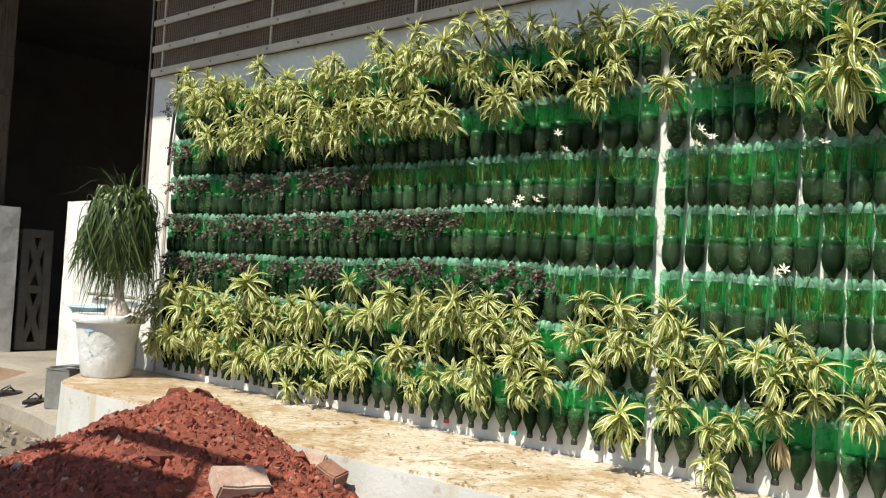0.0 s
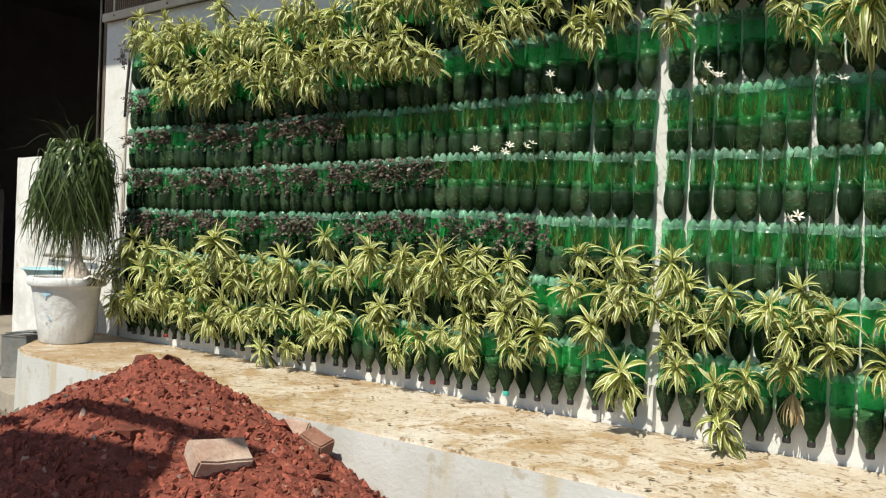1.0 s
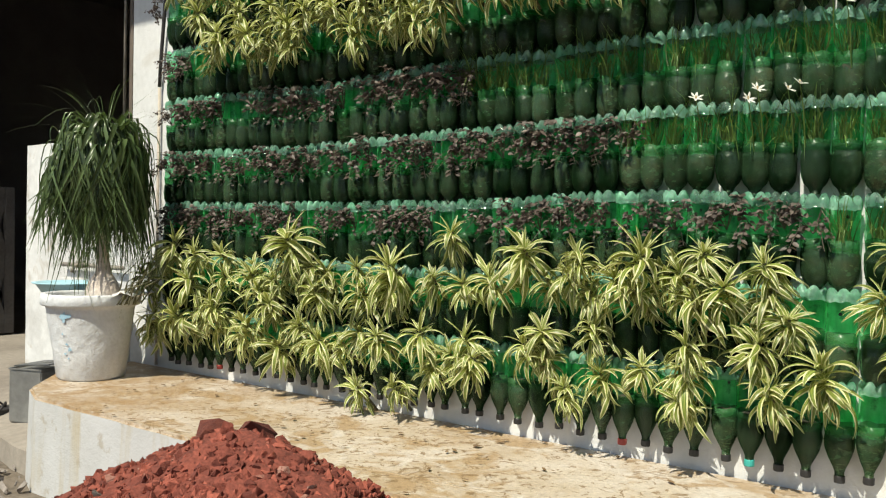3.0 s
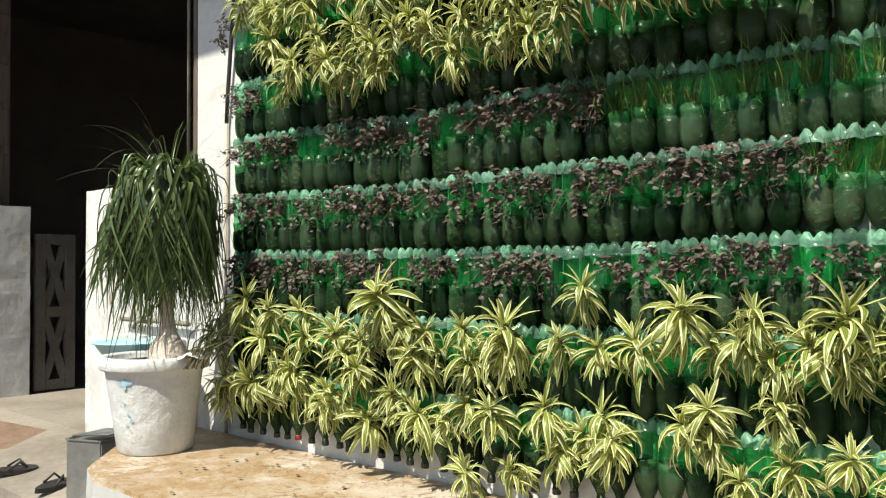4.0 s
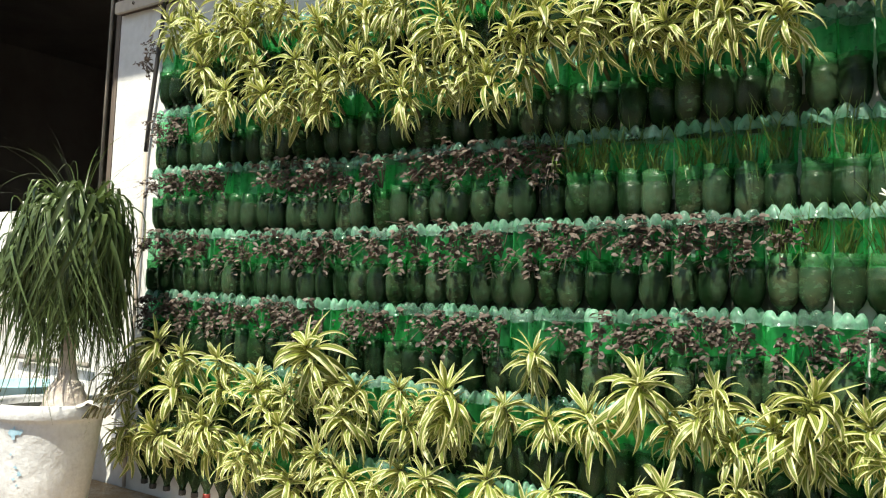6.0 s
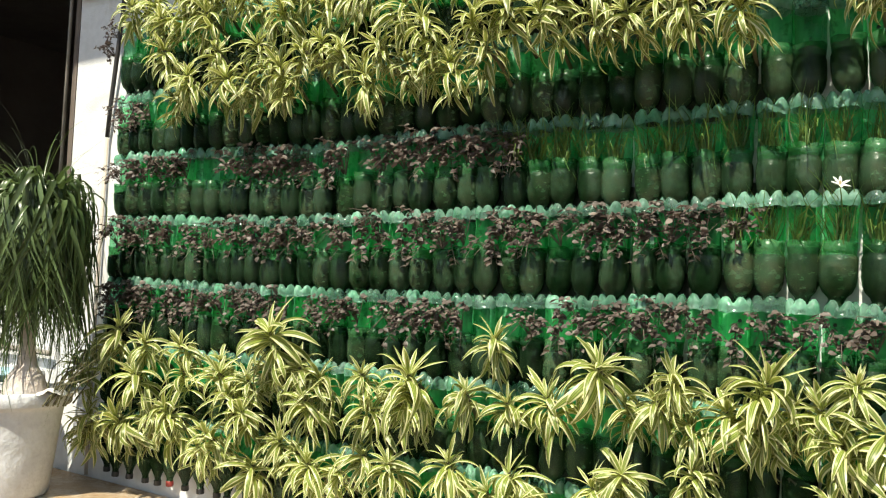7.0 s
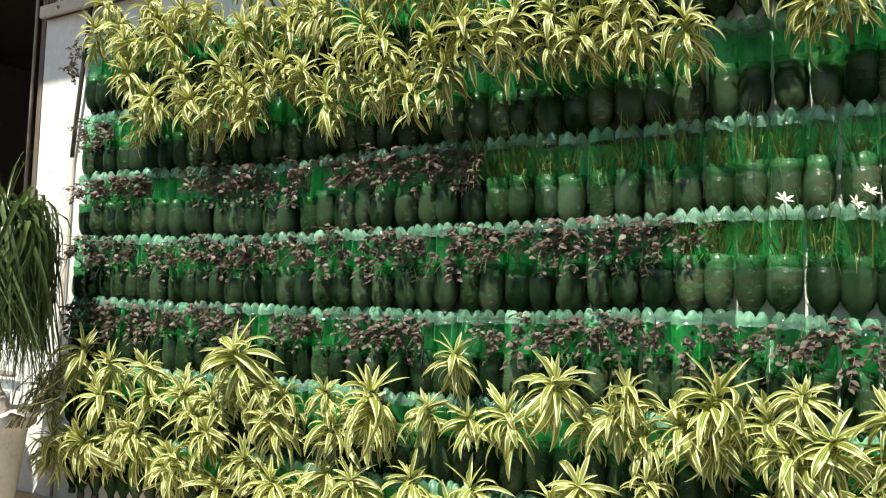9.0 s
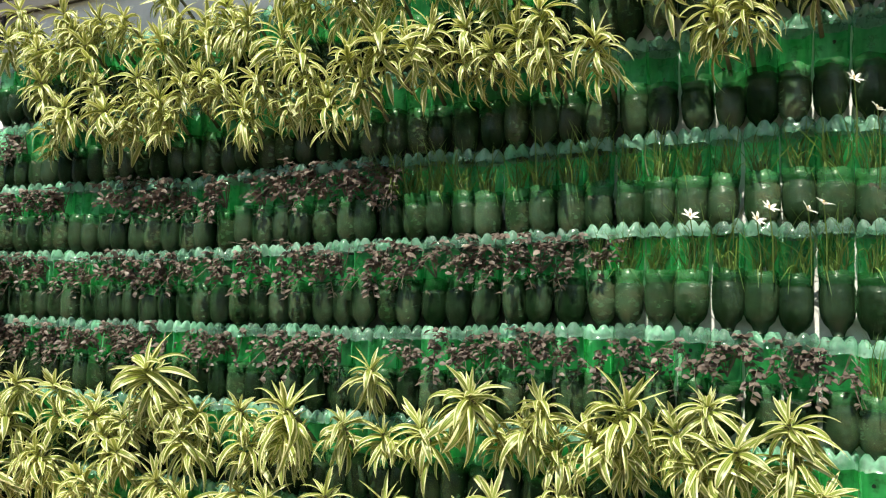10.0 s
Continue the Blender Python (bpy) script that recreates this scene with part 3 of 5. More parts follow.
def build_doorway():
    frame_thing = thing("door_frame", (0, 0, 0), "weathered dark wooden door post with an iron pole", "door frame")
    part("post", box_bm(DOOR_R - 0.040, DOOR_R - 0.003, 0.0, 0.16, 1.845, DOOR_TOP, bevel=0.005), M_WOOD, frame_thing)
    part("post", box_bm(DOOR_R - 0.082, DOOR_R - 0.048, 0.02, 0.16, 1.845, DOOR_TOP, bevel=0.005), M_WOOD, frame_thing)
    part("pole", tube(bmesh.new(), [(DOOR_R - 0.096, 0.0, 1.845), (DOOR_R - 0.10, 0.005, 3.0), (DOOR_R - 0.10, 0.0, DOOR_TOP)], 0.009, 8), M_PIPE, frame_thing, "thin rusty pole", True)
    # dark boards and ribs that cover the west reveal
    west = thing("door_jamb", (0, 0, 0), "dark timber jamb above the parapet", "door frame")
    part("lining", box_bm(DOOR_L + 0.003, DOOR_L + 0.06, 0.0, 0.44, 1.87, DOOR_TOP, bevel=0.006), M_WOOD, west)
    for z in (2.35, 2.75, 3.15, 3.6):
        part("rib", box_bm(DOOR_L + 0.061, DOOR_L + 0.09, 0.02, 0.42, z, z + 0.07, bevel=0.006), M_WOOD, west)
    # gate leaf, standing open along the jamb
    gate = thing("wooden_gate", (-7.93, 0.50, 0.27), "open grey wooden gate leaf with crossed braces", "gate")
    w, h = 0.35, 1.36
    for y in (0.0, w - 0.09):
        part("stile", box_bm(-0.025, 0.025, y, y + 0.09, 0, h, bevel=0.004), M_GATEWOOD, gate)
    for z in (0.0, h / 2 - 0.045, h - 0.09):
        part("rail", box_bm(-0.022, 0.022, 0.09, w - 0.09, z, z + 0.09, bevel=0.004), M_GATEWOOD, gate)
    for z0, z1 in ((0.09, h / 2 - 0.045), (h / 2 + 0.045, h - 0.09)):
        for flip in (1, -1):
            b = box_bm(-0.016 - 0.004 * flip, 0.016 - 0.004 * flip, -0.35, 0.35, -0.035, 0.035, bevel=0.003)
            ang = math.atan2(z1 - z0, w - 0.18) * flip
            length = math.hypot(z1 - z0, w - 0.18)
            bmesh.ops.scale(b, verts=b.verts, vec=(1, length / 0.7, 1))
            bmesh.ops.rotate(b, verts=b.verts, matrix=Matrix.Rotation(ang, 3, "X"))
            bmesh.ops.translate(b, verts=b.verts, vec=(0, w / 2, (z0 + z1) / 2))
            part("brace", b, M_GATEWOOD, gate)
    # tin lamp box on the west parapet
    lamp = thing("tin_box", (-8.17, 0.14, 1.87), "small dull tin box on the parapet", "box")
    bm = box_bm(-0.14, 0.14, -0.11, 0.11, 0.0, 0.23, bevel=0.008)
    for v in bm.verts:
        if v.co.z > 0.12:
            v.co.x *= 0.82
            v.co.y *= 0.82
    part("body", bm, M_OLDTIN, lamp)
    part("lid", box_bm(-0.125, 0.125, -0.098, 0.098, 0.23, 0.248, bevel=0.004), M_OLDTIN, lamp)
    # window with iron grille
    win = tagged(thing("window_1", (-9.33, 0.0, 2.78), "", "window"), "grey iron-barred window in the street wall", kind="structure")
    part("window_frame", box(box(box(box_bm(-0.87, -0.80, 0.03, 0.12, 0, 1.22), 0.80, 0.87, 0.03, 0.12, 0, 1.22), -0.80, 0.80, 0.03, 0.12, 0, 0.06), -0.80, 0.80, 0.03, 0.12, 1.16, 1.22), M_GATEWOOD, win)
    for k in range(9):
        part("bar", box_bm(-0.74 + k * 0.18, -0.70 + k * 0.18, 0.05, 0.075, 0.06, 1.16), M_GATEWOOD, win)
    for k in range(6):
        part("crossbar", box_bm(-0.80, 0.80, 0.076, 0.095, 0.16 + k * 0.17, 0.195 + k * 0.17), M_GATEWOOD, win)
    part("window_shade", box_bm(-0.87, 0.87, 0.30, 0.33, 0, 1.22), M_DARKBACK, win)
    # hanging cables by the west reveal
    cable = tagged(part("cable", tube(bmesh.new(), [(-8.33, 0.10, 4.3), (-8.31, 0.08, 3.2), (-8.28, 0.09, 2.6), (-8.10, 0.12, 2.132)], 0.006, 6), M_RUBBER, smooth=True), "thin dark cable hanging to the tin box", "cable")
    # water tap pipe on the east parapet
    tap = thing("water_tap", (-4.98, -0.02, 1.02), "old pipe with a tap on the parapet", "tap")
    part("pipe", tube(bmesh.new(), [(-0.30, -0.03, 0), (0.0, -0.035, 0.005), (0.45, -0.03, 0)], 0.014, 8), M_PIPE, tap, smooth=True)
    part("spout", tube(bmesh.new(), [(0.0, -0.03, 0.0), (0.0, -0.10, 0.0), (0.0, -0.12, -0.04)], [0.016, 0.014, 0.012], 8), M_PIPE, tap, smooth=True)
    part("handle", box_bm(-0.035, 0.035, -0.075, -0.06, 0.02, 0.03, bevel=0.003), M_PIPE, tap)
    # ledge brackets: stained sill under the tap
    tagged(part("trim", box_bm(-5.30, -4.62, -0.07, -0.012, 0.86, 0.93, bevel=0.006), M_PIER), "mossy plaster sill under the tap", "trim", kind="structure")


build_doorway()


def build_forecourt():
    tin = thing("metal_box", pose(-4.66, -0.50, 0.145, 0, 0, 24), "dull open galvanised tin box on the apron", "box")
    part("body", box_bm(-0.11, 0.11, -0.11, 0.11, 0, 0.30, bevel=0.006), M_TIN, tin)
    for x0, x1, y0, y1 in ((-0.112, -0.100, -0.114, 0.114), (0.100, 0.112, -0.114, 0.114), (-0.099, 0.099, -0.116, -0.111), (-0.099, 0.099, 0.111, 0.116)):
        part("rim", box_bm(x0, x1, y0, y1, 0.301, 0.312, bevel=0.002), M_TIN, tin, "folded tin edge")
    lid = part("lid", box_bm(0.0, 0.26, -0.115, 0.115, 0.0, 0.006, bevel=0.002), M_LID, tin, "dark lid with worn markings")
    lid.matrix_local = pose(-0.06, 0.0, 0.322, 0, -5, -6)
    for k in range(3):
        part("marking", box_bm(0.10 + k * 0.035, 0.12 + k * 0.035, -0.05, 0.02, 0.0065, 0.008), M_TIN, lid)
    mat_bm = bmesh.new()
    n = 26
    ring = []
    for k in range(n):
        a = 2 * math.pi * k / n
        r = 1 + 0.16 * noise.noise(Vector((math.cos(a) * 2, math.sin(a) * 2, 4)))
        ring.append((0.85 * r * math.copysign(abs(math.cos(a)) ** 0.5, math.cos(a)), 0.20 * r * math.copysign(abs(math.sin(a)) ** 0.5, math.sin(a))))
    lo = [mat_bm.verts.new((x, y, 0)) for x, y in ring]
    hi = [mat_bm.verts.new((x * 0.99, y * 0.99, 0.012)) for x, y in ring]
    mat_bm.faces.new(hi)
    for k in range(n):
        mat_bm.faces.new((lo[k], lo[(k + 1) % n], hi[(k + 1) % n], hi[k]))
    door_mat = tagged(part("door_mat", mat_bm, M_MAT), "frayed brown coir mat on the concrete", "mat")
    door_mat.matrix_world = pose(-6.85, -0.37, 0.190, 9.8, 0, 9)
    for k, (x, y, turn) in enumerate(((-5.50, -0.60, 70), (-4.97, -0.60, 115))):
        z = 0.12 + 0.13 * (y + 0.76) / 0.76
        shoe = thing("sandal", pose(x, y, z, 8, 0, turn), "worn black rubber sandal on the concrete", "sandal", "pair of sandals")
        bm = bmesh.new()
        out = [(0.13 * math.cos(a), (0.045 + 0.012 * math.cos(a)) * math.sin(a)) for a in (2 * math.pi * j / 18 for j in range(18))]
        lo = [bm.verts.new((x, y, 0.004)) for x, y in out]
        hi = [bm.verts.new((x, y, 0.028)) for x, y in out]
        bm.faces.new(hi)
        bm.faces.new(lo[::-1])
        for j in range(18):
            bm.faces.new((lo[j], lo[(j + 1) % 18], hi[(j + 1) % 18], hi[j]))
        part("sole", bm, M_RUBBER, shoe)
        for s in (1, -1):
            part("strap", tube(bmesh.new(), [(0.07, 0, 0.03), (0.03, 0.03 * s, 0.07), (-0.03, 0.042 * s, 0.03)], 0.007, 6), M_RUBBER, shoe, smooth=True)


build_forecourt()

# ---- potted ponytail palm ----


def build_pot():
    pot = thing("plant_pot", (-4.15, -0.46, LEDGE), "large whitewashed cement pot with blue paint splashes", "pot")
    prof = [(0.0, 0.0), (0.165, 0.0), (0.176, 0.012), (0.196, 0.15), (0.216, 0.30), (0.227, 0.380), (0.231, 0.392), (0.252, 0.398), (0.258, 0.406), (0.258, 0.450), (0.251, 0.460), (0.232, 0.460), (0.222, 0.447), (0.218, 0.40), (0.0, 0.395)]
    bm = lathe(prof, 64)
    for v in bm.verts:
        k = noise.noise(v.co * 7) * 0.006 + noise.noise(v.co * 22) * 0.0025
        d = Vector((v.co.x, v.co.y, 0))
        if d.length > 0.05:
            v.co += d.normalized() * k
    part("body", bm, M_POT, pot, smooth=True)
    part("soil", lathe([(0, 0.440), (0.12, 0.438), (0.19, 0.43), (0.219, 0.425)], 32), M_SOIL, pot, smooth=True)
    # splashes of blue paint on the side
    for a, z, s in ((-66, 0.345, 0.042), (-58, 0.352, 0.022), (-70, 0.255, 0.010), (-64, 0.20, 0.014), (-60, 0.175, 0.017), (-68, 0.15, 0.012), (-63, 0.125, 0.010)):
        bm = bmesh.new()
        r0 = 0.176 + (0.227 - 0.176) * z / 0.38
        n = 14
        rim = []
        for k in range(n):
            t = 2 * math.pi * k / n
            q = s * (0.6 + 0.55 * noise.noise(Vector((math.cos(t) * 2 + a, math.sin(t) * 2, z * 9))))
            aa = radians(a) + q * math.cos(t) / r0
            zz = z + 0.9 * q * math.sin(t)
            rr = 0.176 + (0.227 - 0.176) * zz / 0.38 + 0.0055
            rim.append(bm.verts.new((rr * math.cos(aa), rr * math.sin(aa), zz)))
        bm.faces.new(rim)
        part("paint_splash", bm, M_BLUEPAINT, pot)
    # basin behind the pot and the sheet on the soil
    basin = thing("plastic_basin", pose(-4.57, -0.36, 0.877, 0, 0, 0), "pale blue plastic basin resting between pot and parapet", "basin")
    part("bowl", lathe([(0, 0), (0.14, 0.0), (0.155, 0.008), (0.19, 0.058), (0.208, 0.062), (0.209, 0.069), (0.187, 0.068), (0.148, 0.012), (0, 0.005)], 40), M_BLUE, basin, smooth=True)
    stool = tagged(part("brick_stack", rough_box(-4.68, -4.50, -0.38, -0.16, 0.16, 0.873, 0.1, 0.006, 5), M_PIER), "rough whitewashed block carrying the basin", "block")
    sheet = bmesh.new()
    bmesh.ops.create_grid(sheet, x_segments=14, y_segments=14, size=0.13)
    for v in sheet.verts:
        v.co.z = 0.035 + 0.03 * noise.noise(v.co * 14) + 0.015 * noise.noise(v.co * 40)
        v.co.x += 0.02 * noise.noise(v.co * 9 + Vector((3, 0, 0)))
    bmesh.ops.solidify(sheet, geom=sheet.faces[:], thickness=0.002)
    s = tagged(part("plastic_sheet", sheet, M_SHEET), "crumpled white plastic sheet on the potting soil", "sheet")
    s.matrix_world = pose(-3.98, -0.39, LEDGE + 0.434, 0, 0, 30)


def build_palm():
    palm = thing("ponytail_palm", (-4.00, -0.48, LEDGE + 0.43), "ponytail palm with long drooping dark green leaves in the white pot", "plant")
    prof = [(0.0, -0.03), (0.08, -0.03), (0.096, 0.01), (0.095, 0.05), (0.07, 0.10), (0.04, 0.145), (0.033, 0.20), (0.030, 0.42), (0.034, 0.60), (0.045, 0.70), (0.02, 0.76), (0.0, 0.77)]
    bm = lathe(prof, 20)
    for v in bm.verts:
        v.co += 0.012 * Vector((noise.noise(v.co * 18), noise.noise(v.co * 18 + Vector((5, 0, 0))), 0))
    part("trunk", bm, M_CAUDEX, palm, "swollen pale trunk base", True)
    r = random.Random(11)

    def crown(centre, count, reach, drop, thin):
        bm = bmesh.new()
        for k in range(count):
            a = r.uniform(0, 2 * math.pi)
            up = r.uniform(0.2, 1.0)
            length = r.uniform(0.55, 1.2)
            d = Vector((math.cos(a), math.sin(a), 0))
            out = reach * r.uniform(0.35, 1.05)
            rise = 0.20 * up * r.uniform(0.5, 1.2)
            fall = drop * r.uniform(0.45, 1.1) * length
            side = d.cross(Vector((0, 0, 1)))
            sway = r.uniform(-0.26, 0.26)
            curl, wave, phase = r.uniform(0.25, 0.8), r.uniform(0.0, 0.04), r.uniform(0, 6.28)
            pts, ws = [], []
            wide = r.uniform(0.006, 0.013) if r.random() < thin else r.uniform(0.015, 0.027)
            for i in range(11):
                t = i / 10
                h = out * (1 - (1 - t) ** 2.8) * (1 - curl * t ** 3)
                z = rise * math.sin(min(t * 3.0, math.pi)) * 1.4 - fall * max(0, t - 0.2) ** 1.35 / 0.74
                ripple = wave * t * math.sin(phase + 5.5 * t)
                pts.append(centre + d * (h + 0.6 * ripple) + side * (sway * t * t + ripple) + Vector((0, 0, z)))
                ws.append(wide * (1 - t ** 3) + 0.0015)
            ribbon(bm, pts, ws, side, fold=0.18)
        return bm
    tagged(part("crown", crown(Vector((0.0, 0.0, 0.76)), 600, 0.285, 0.56, 0.5), M_PALM, palm), kind="stuff")
    tagged(part("crown", crown(Vector((-0.10, -0.08, 0.66)), 240, 0.22, 0.46, 0.5), M_PALM, palm), kind="stuff")
    tagged(part("crown", crown(Vector((0.0, 0.0, 0.70)), 420, 0.22, 0.62, 0.92), M_PALM, palm), kind="stuff")
    bm = bmesh.new()
    for k in range(34):
        a = r.uniform(0, 2 * math.pi)
        d = Vector((math.cos(a), math.sin(a), 0))
        reach, top, curl = r.uniform(0.12, 0.75), r.uniform(0.3, 0.62), r.uniform(0.5, 1.5)
        pts = [Vector((0, 0, 0.74)) + d * reach * t ** 1.4 + Vector((0, 0, top * (1.6 * t - 0.9 * curl * t * t))) for t in (i / 9 for i in range(10))]
        ribbon(bm, pts, [0.005 * (1 - t / 9.5) + 0.0012 for t in range(10)], d.cross(Vector((0, 0, 1))), fold=0.1)
    tagged(part("wispy_growth", bm, M_PALM, palm), kind="stuff")
    # under-growth at the pot's rim: bare twigs
    bm = bmesh.new()
    for k in range(16):
        a = r.uniform(0.2, 1.9)
        q = r.uniform(0.02, 0.16)
        p0 = Vector((0.10 + q * 0.5 * math.cos(a), q * math.sin(a), -0.02))
        p1 = p0 + Vector((0.14 * math.cos(a), 0.14 * math.sin(a), r.uniform(0.10, 0.34)))
        tube(bm, [p0, (p0 + p1) / 2 + Vector((r.uniform(-.03, .03), r.uniform(-.03, .03), 0.03)), p1], [0.004, 0.003, 0.0015], 4)
    tagged(part("twig_growth", bm, M_BARK, palm), kind="stuff")


build_pot()
build_palm()

# ---- bottles ----
PROFILE = [(0.0, -0.020), (0.014, -0.015), (0.028, -0.001), (0.038, -0.001), (0.0452, -0.014), (0.0468, -0.034), (0.0448, -0.044), (0.0432, -0.074), (0.0432, -0.108), (0.0438, -0.136), (0.0436, -0.163), (0.0424, -0.168), (0.0430, -0.173), (0.0458, -0.180), (0.0466, -0.203), (0.0460, -0.228), (0.0430, -0.249), (0.0355, -0.267), (0.0225, -0.280), (0.0142, -0.299)]


def bottle_shell(seed, cut, fill, profile=PROFILE):
    """An upturned bottle: lobed base on top, a window cut in its front, neck down."""
    r = random.Random(seed)
    seg = 30
    slim = r.uniform(0.93, 1.0)
    bm = bmesh.new()
    rings = []
    squash = r.uniform(-0.06, 0.06)
    turn = r.uniform(0, 6.28)
    for i, (rad, z) in enumerate(profile):
        ring = []
        for k in range(seg):
            a = 2 * math.pi * k / seg
            lobe = abs(math.cos(2.5 * a + turn)) ** 0.6
            zz, rr = z, rad * (slim if i > 9 else 1)
            if i < 6:
                zz -= 0.030 * (1 - lobe) * (0.2, 0.7, 1.0, 1.0, 0.6, -0.25)[i]
                rr *= 1 - 0.14 * (1 - lobe) * (0, 0.3, 0.6, 0.9, 0.6, 0.2)[i]
            if i in (5, 6):
                zz += 0.007 * noise.noise(Vector((math.cos(a) * 2.6, math.sin(a) * 2.6, seed * 3.1)))
            if i in (9, 10):
                zz += 0.008 * noise.noise(Vector((math.cos(a) * 1.5, math.sin(a) * 1.5, seed * 1.7)))
            dent = noise.noise(Vector((math.cos(a) * 1.6, math.sin(a) * 1.6, z * 22 + seed)))
            rr *= 1 + (0.10 * dent if 5 < i < 10 else 0.055 * dent if i < 17 else 0.02 * dent)
            ring.append(bm.verts.new((rr * math.cos(a) * (1 + squash), rr * math.sin(a) * (1 - squash), zz)) if rad > 0 or k == 0 else ring[0])
        rings.append(ring)
    for i, (a, b) in enumerate(zip(rings, rings[1:])):
        mid = (profile[i][1] + profile[i + 1][1]) / 2
        for k in range(seg):
            ang = 2 * math.pi * (k + 0.5) / seg
            front = math.cos(ang + math.pi / 2)
            if front > cut[2] and cut[1] < mid < cut[0]:
                continue
            q = list(dict.fromkeys([a[k], a[(k + 1) % seg], b[(k + 1) % seg], b[k]]))
            f = bm.faces.new(q)
            f.smooth = True
            f.material_index = 1 if i < 6 else 2 if i >= fill + 2 else 3 if i >= 9 else 0
    bmesh.ops.solidify(bm, geom=bm.faces[:], thickness=0.0009)
    return mesh_of(bm, "bottle", [M_PLASTIC, M_BASE, M_BODY, M_COLLAR])


def soil_mesh(seed, top, profile=PROFILE):
    r = random.Random(seed)
    prof = [(0.0, top + 0.006), (0.02, top + 0.008), (0.041, top)] + [(q * 0.86, z) for q, z in profile if z < top - 0.004] + [(0.0, -0.298)]
    bm = lathe(prof, 14)
    for v in bm.verts:
        if v.co.z > top - 0.003:
            v.co.z += 0.012 * noise.noise(v.co * 60 + Vector((seed, 0, 0)))
    return mesh_of(bm, "soil", M_SOIL, True)


CUTS = [(-0.039, -0.132, 0.2), (-0.039, -0.126, 0.3), (-0.039, -0.145, 0.25), (-0.039, -0.130, 0.45), (-0.050, -0.145, 0.1), (-0.039, -0.128, 0.15)]
TAPERED = PROFILE[:13] + [(0.0466, -0.188), (0.0440, -0.212), (0.0370, -0.236), (0.0275, -0.258), (0.0180, -0.277), (0.0145, -0.288), (0.0140, -0.299)]
FILLS = [9, 9, 10, 9, 10, 9, 9, 9, 10, 9]
SHELLS = [bottle_shell(k, c, n) for k, (c, n) in enumerate(zip(CUTS + CUTS[:4], FILLS))]
NECKED = [bottle_shell(30 + k, c, n, TAPERED) for k, (c, n) in enumerate(zip(CUTS, FILLS))]
SOILS = [soil_mesh(k, PROFILE[n][1] - 0.016) for k, n in enumerate(FILLS)]
SOILS_NECKED = [soil_mesh(10 + k, TAPERED[n][1] - 0.016, TAPERED) for k, n in enumerate(FILLS[:6])]


def cap_mesh(colour):
    bm = lathe([(0, -0.322), (0.0150, -0.322), (0.0165, -0.319), (0.0165, -0.301), (0.0150, -0.2995), (0.0142, -0.299)], 14)
    return mesh_of(bm, "cap", M_CAPS[colour])


CAPS = {k: cap_mesh(k) for k in CAP_COLOURS}


def hole_mesh():
    bm = lathe([(0.0, -0.001), (0.005, -0.001), (0.0055, 0.0), (0.005, 0.001)], 8)
    bmesh.ops.rotate(bm, verts=bm.verts, matrix=Matrix.Rotation(radians(90), 3, "X"))
    return mesh_of(bm, "drain_hole", M_RUBBER)


HOLE = hole_mesh()


SAG = {
    "A": ((-4.1, 0.0), (1.6, 0.0)),
    "B": ((-4.1, -0.032), (-2.5, -0.025), (1.6, -0.015)),
    "C": ((-3.8, -0.010), (-2.8, -0.033), (-2.1, -0.015), (-1.2, -0.011), (-0.7, -0.011), (0.5, -0.028)),
    "D": ((-3.7, -0.009), (-2.5, -0.016), (-2.0, 0.0), (-1.3, 0.016), (-0.9, 0.017), (-0.2, 0.004), (0.5, -0.008)),
    "E": ((-3.5, 0.010), (-2.5, -0.003), (-2.0, 0.004), (-1.5, 0.019), (-0.9, 0.020), (-0.2, 0.0), (0.5, -0.013)),
    "F": ((-4.1, 0.018), (-2.0, 0.018), (1.6, 0.010)),
    "G": ((-4.1, 0.0), (1.6, 0.0)),
}


def row_shift(row, x):
    """Rows were hung by eye and sag a little."""
    xs, zs = zip(*SAG[row])
    return float(np.interp(x, xs, zs)) + 0.004 * math.sin(4.1 * x + ord(row))


COLUMNS = [-4.02 + 0.0925 * k for k in range(36)] + [-0.69, -0.598, -0.505, -0.411, -0.313, -0.211, -0.105, 0.002] + [0.150, 0.266, 0.366] + [0.464 + 0.1005 * k for k in range(11)]
BOTTLES = {}
BRIGHT_CAPS = [(-3.565, "red"), (-1.15, "red"), (-0.69, "teal"), (0.464, "white")]


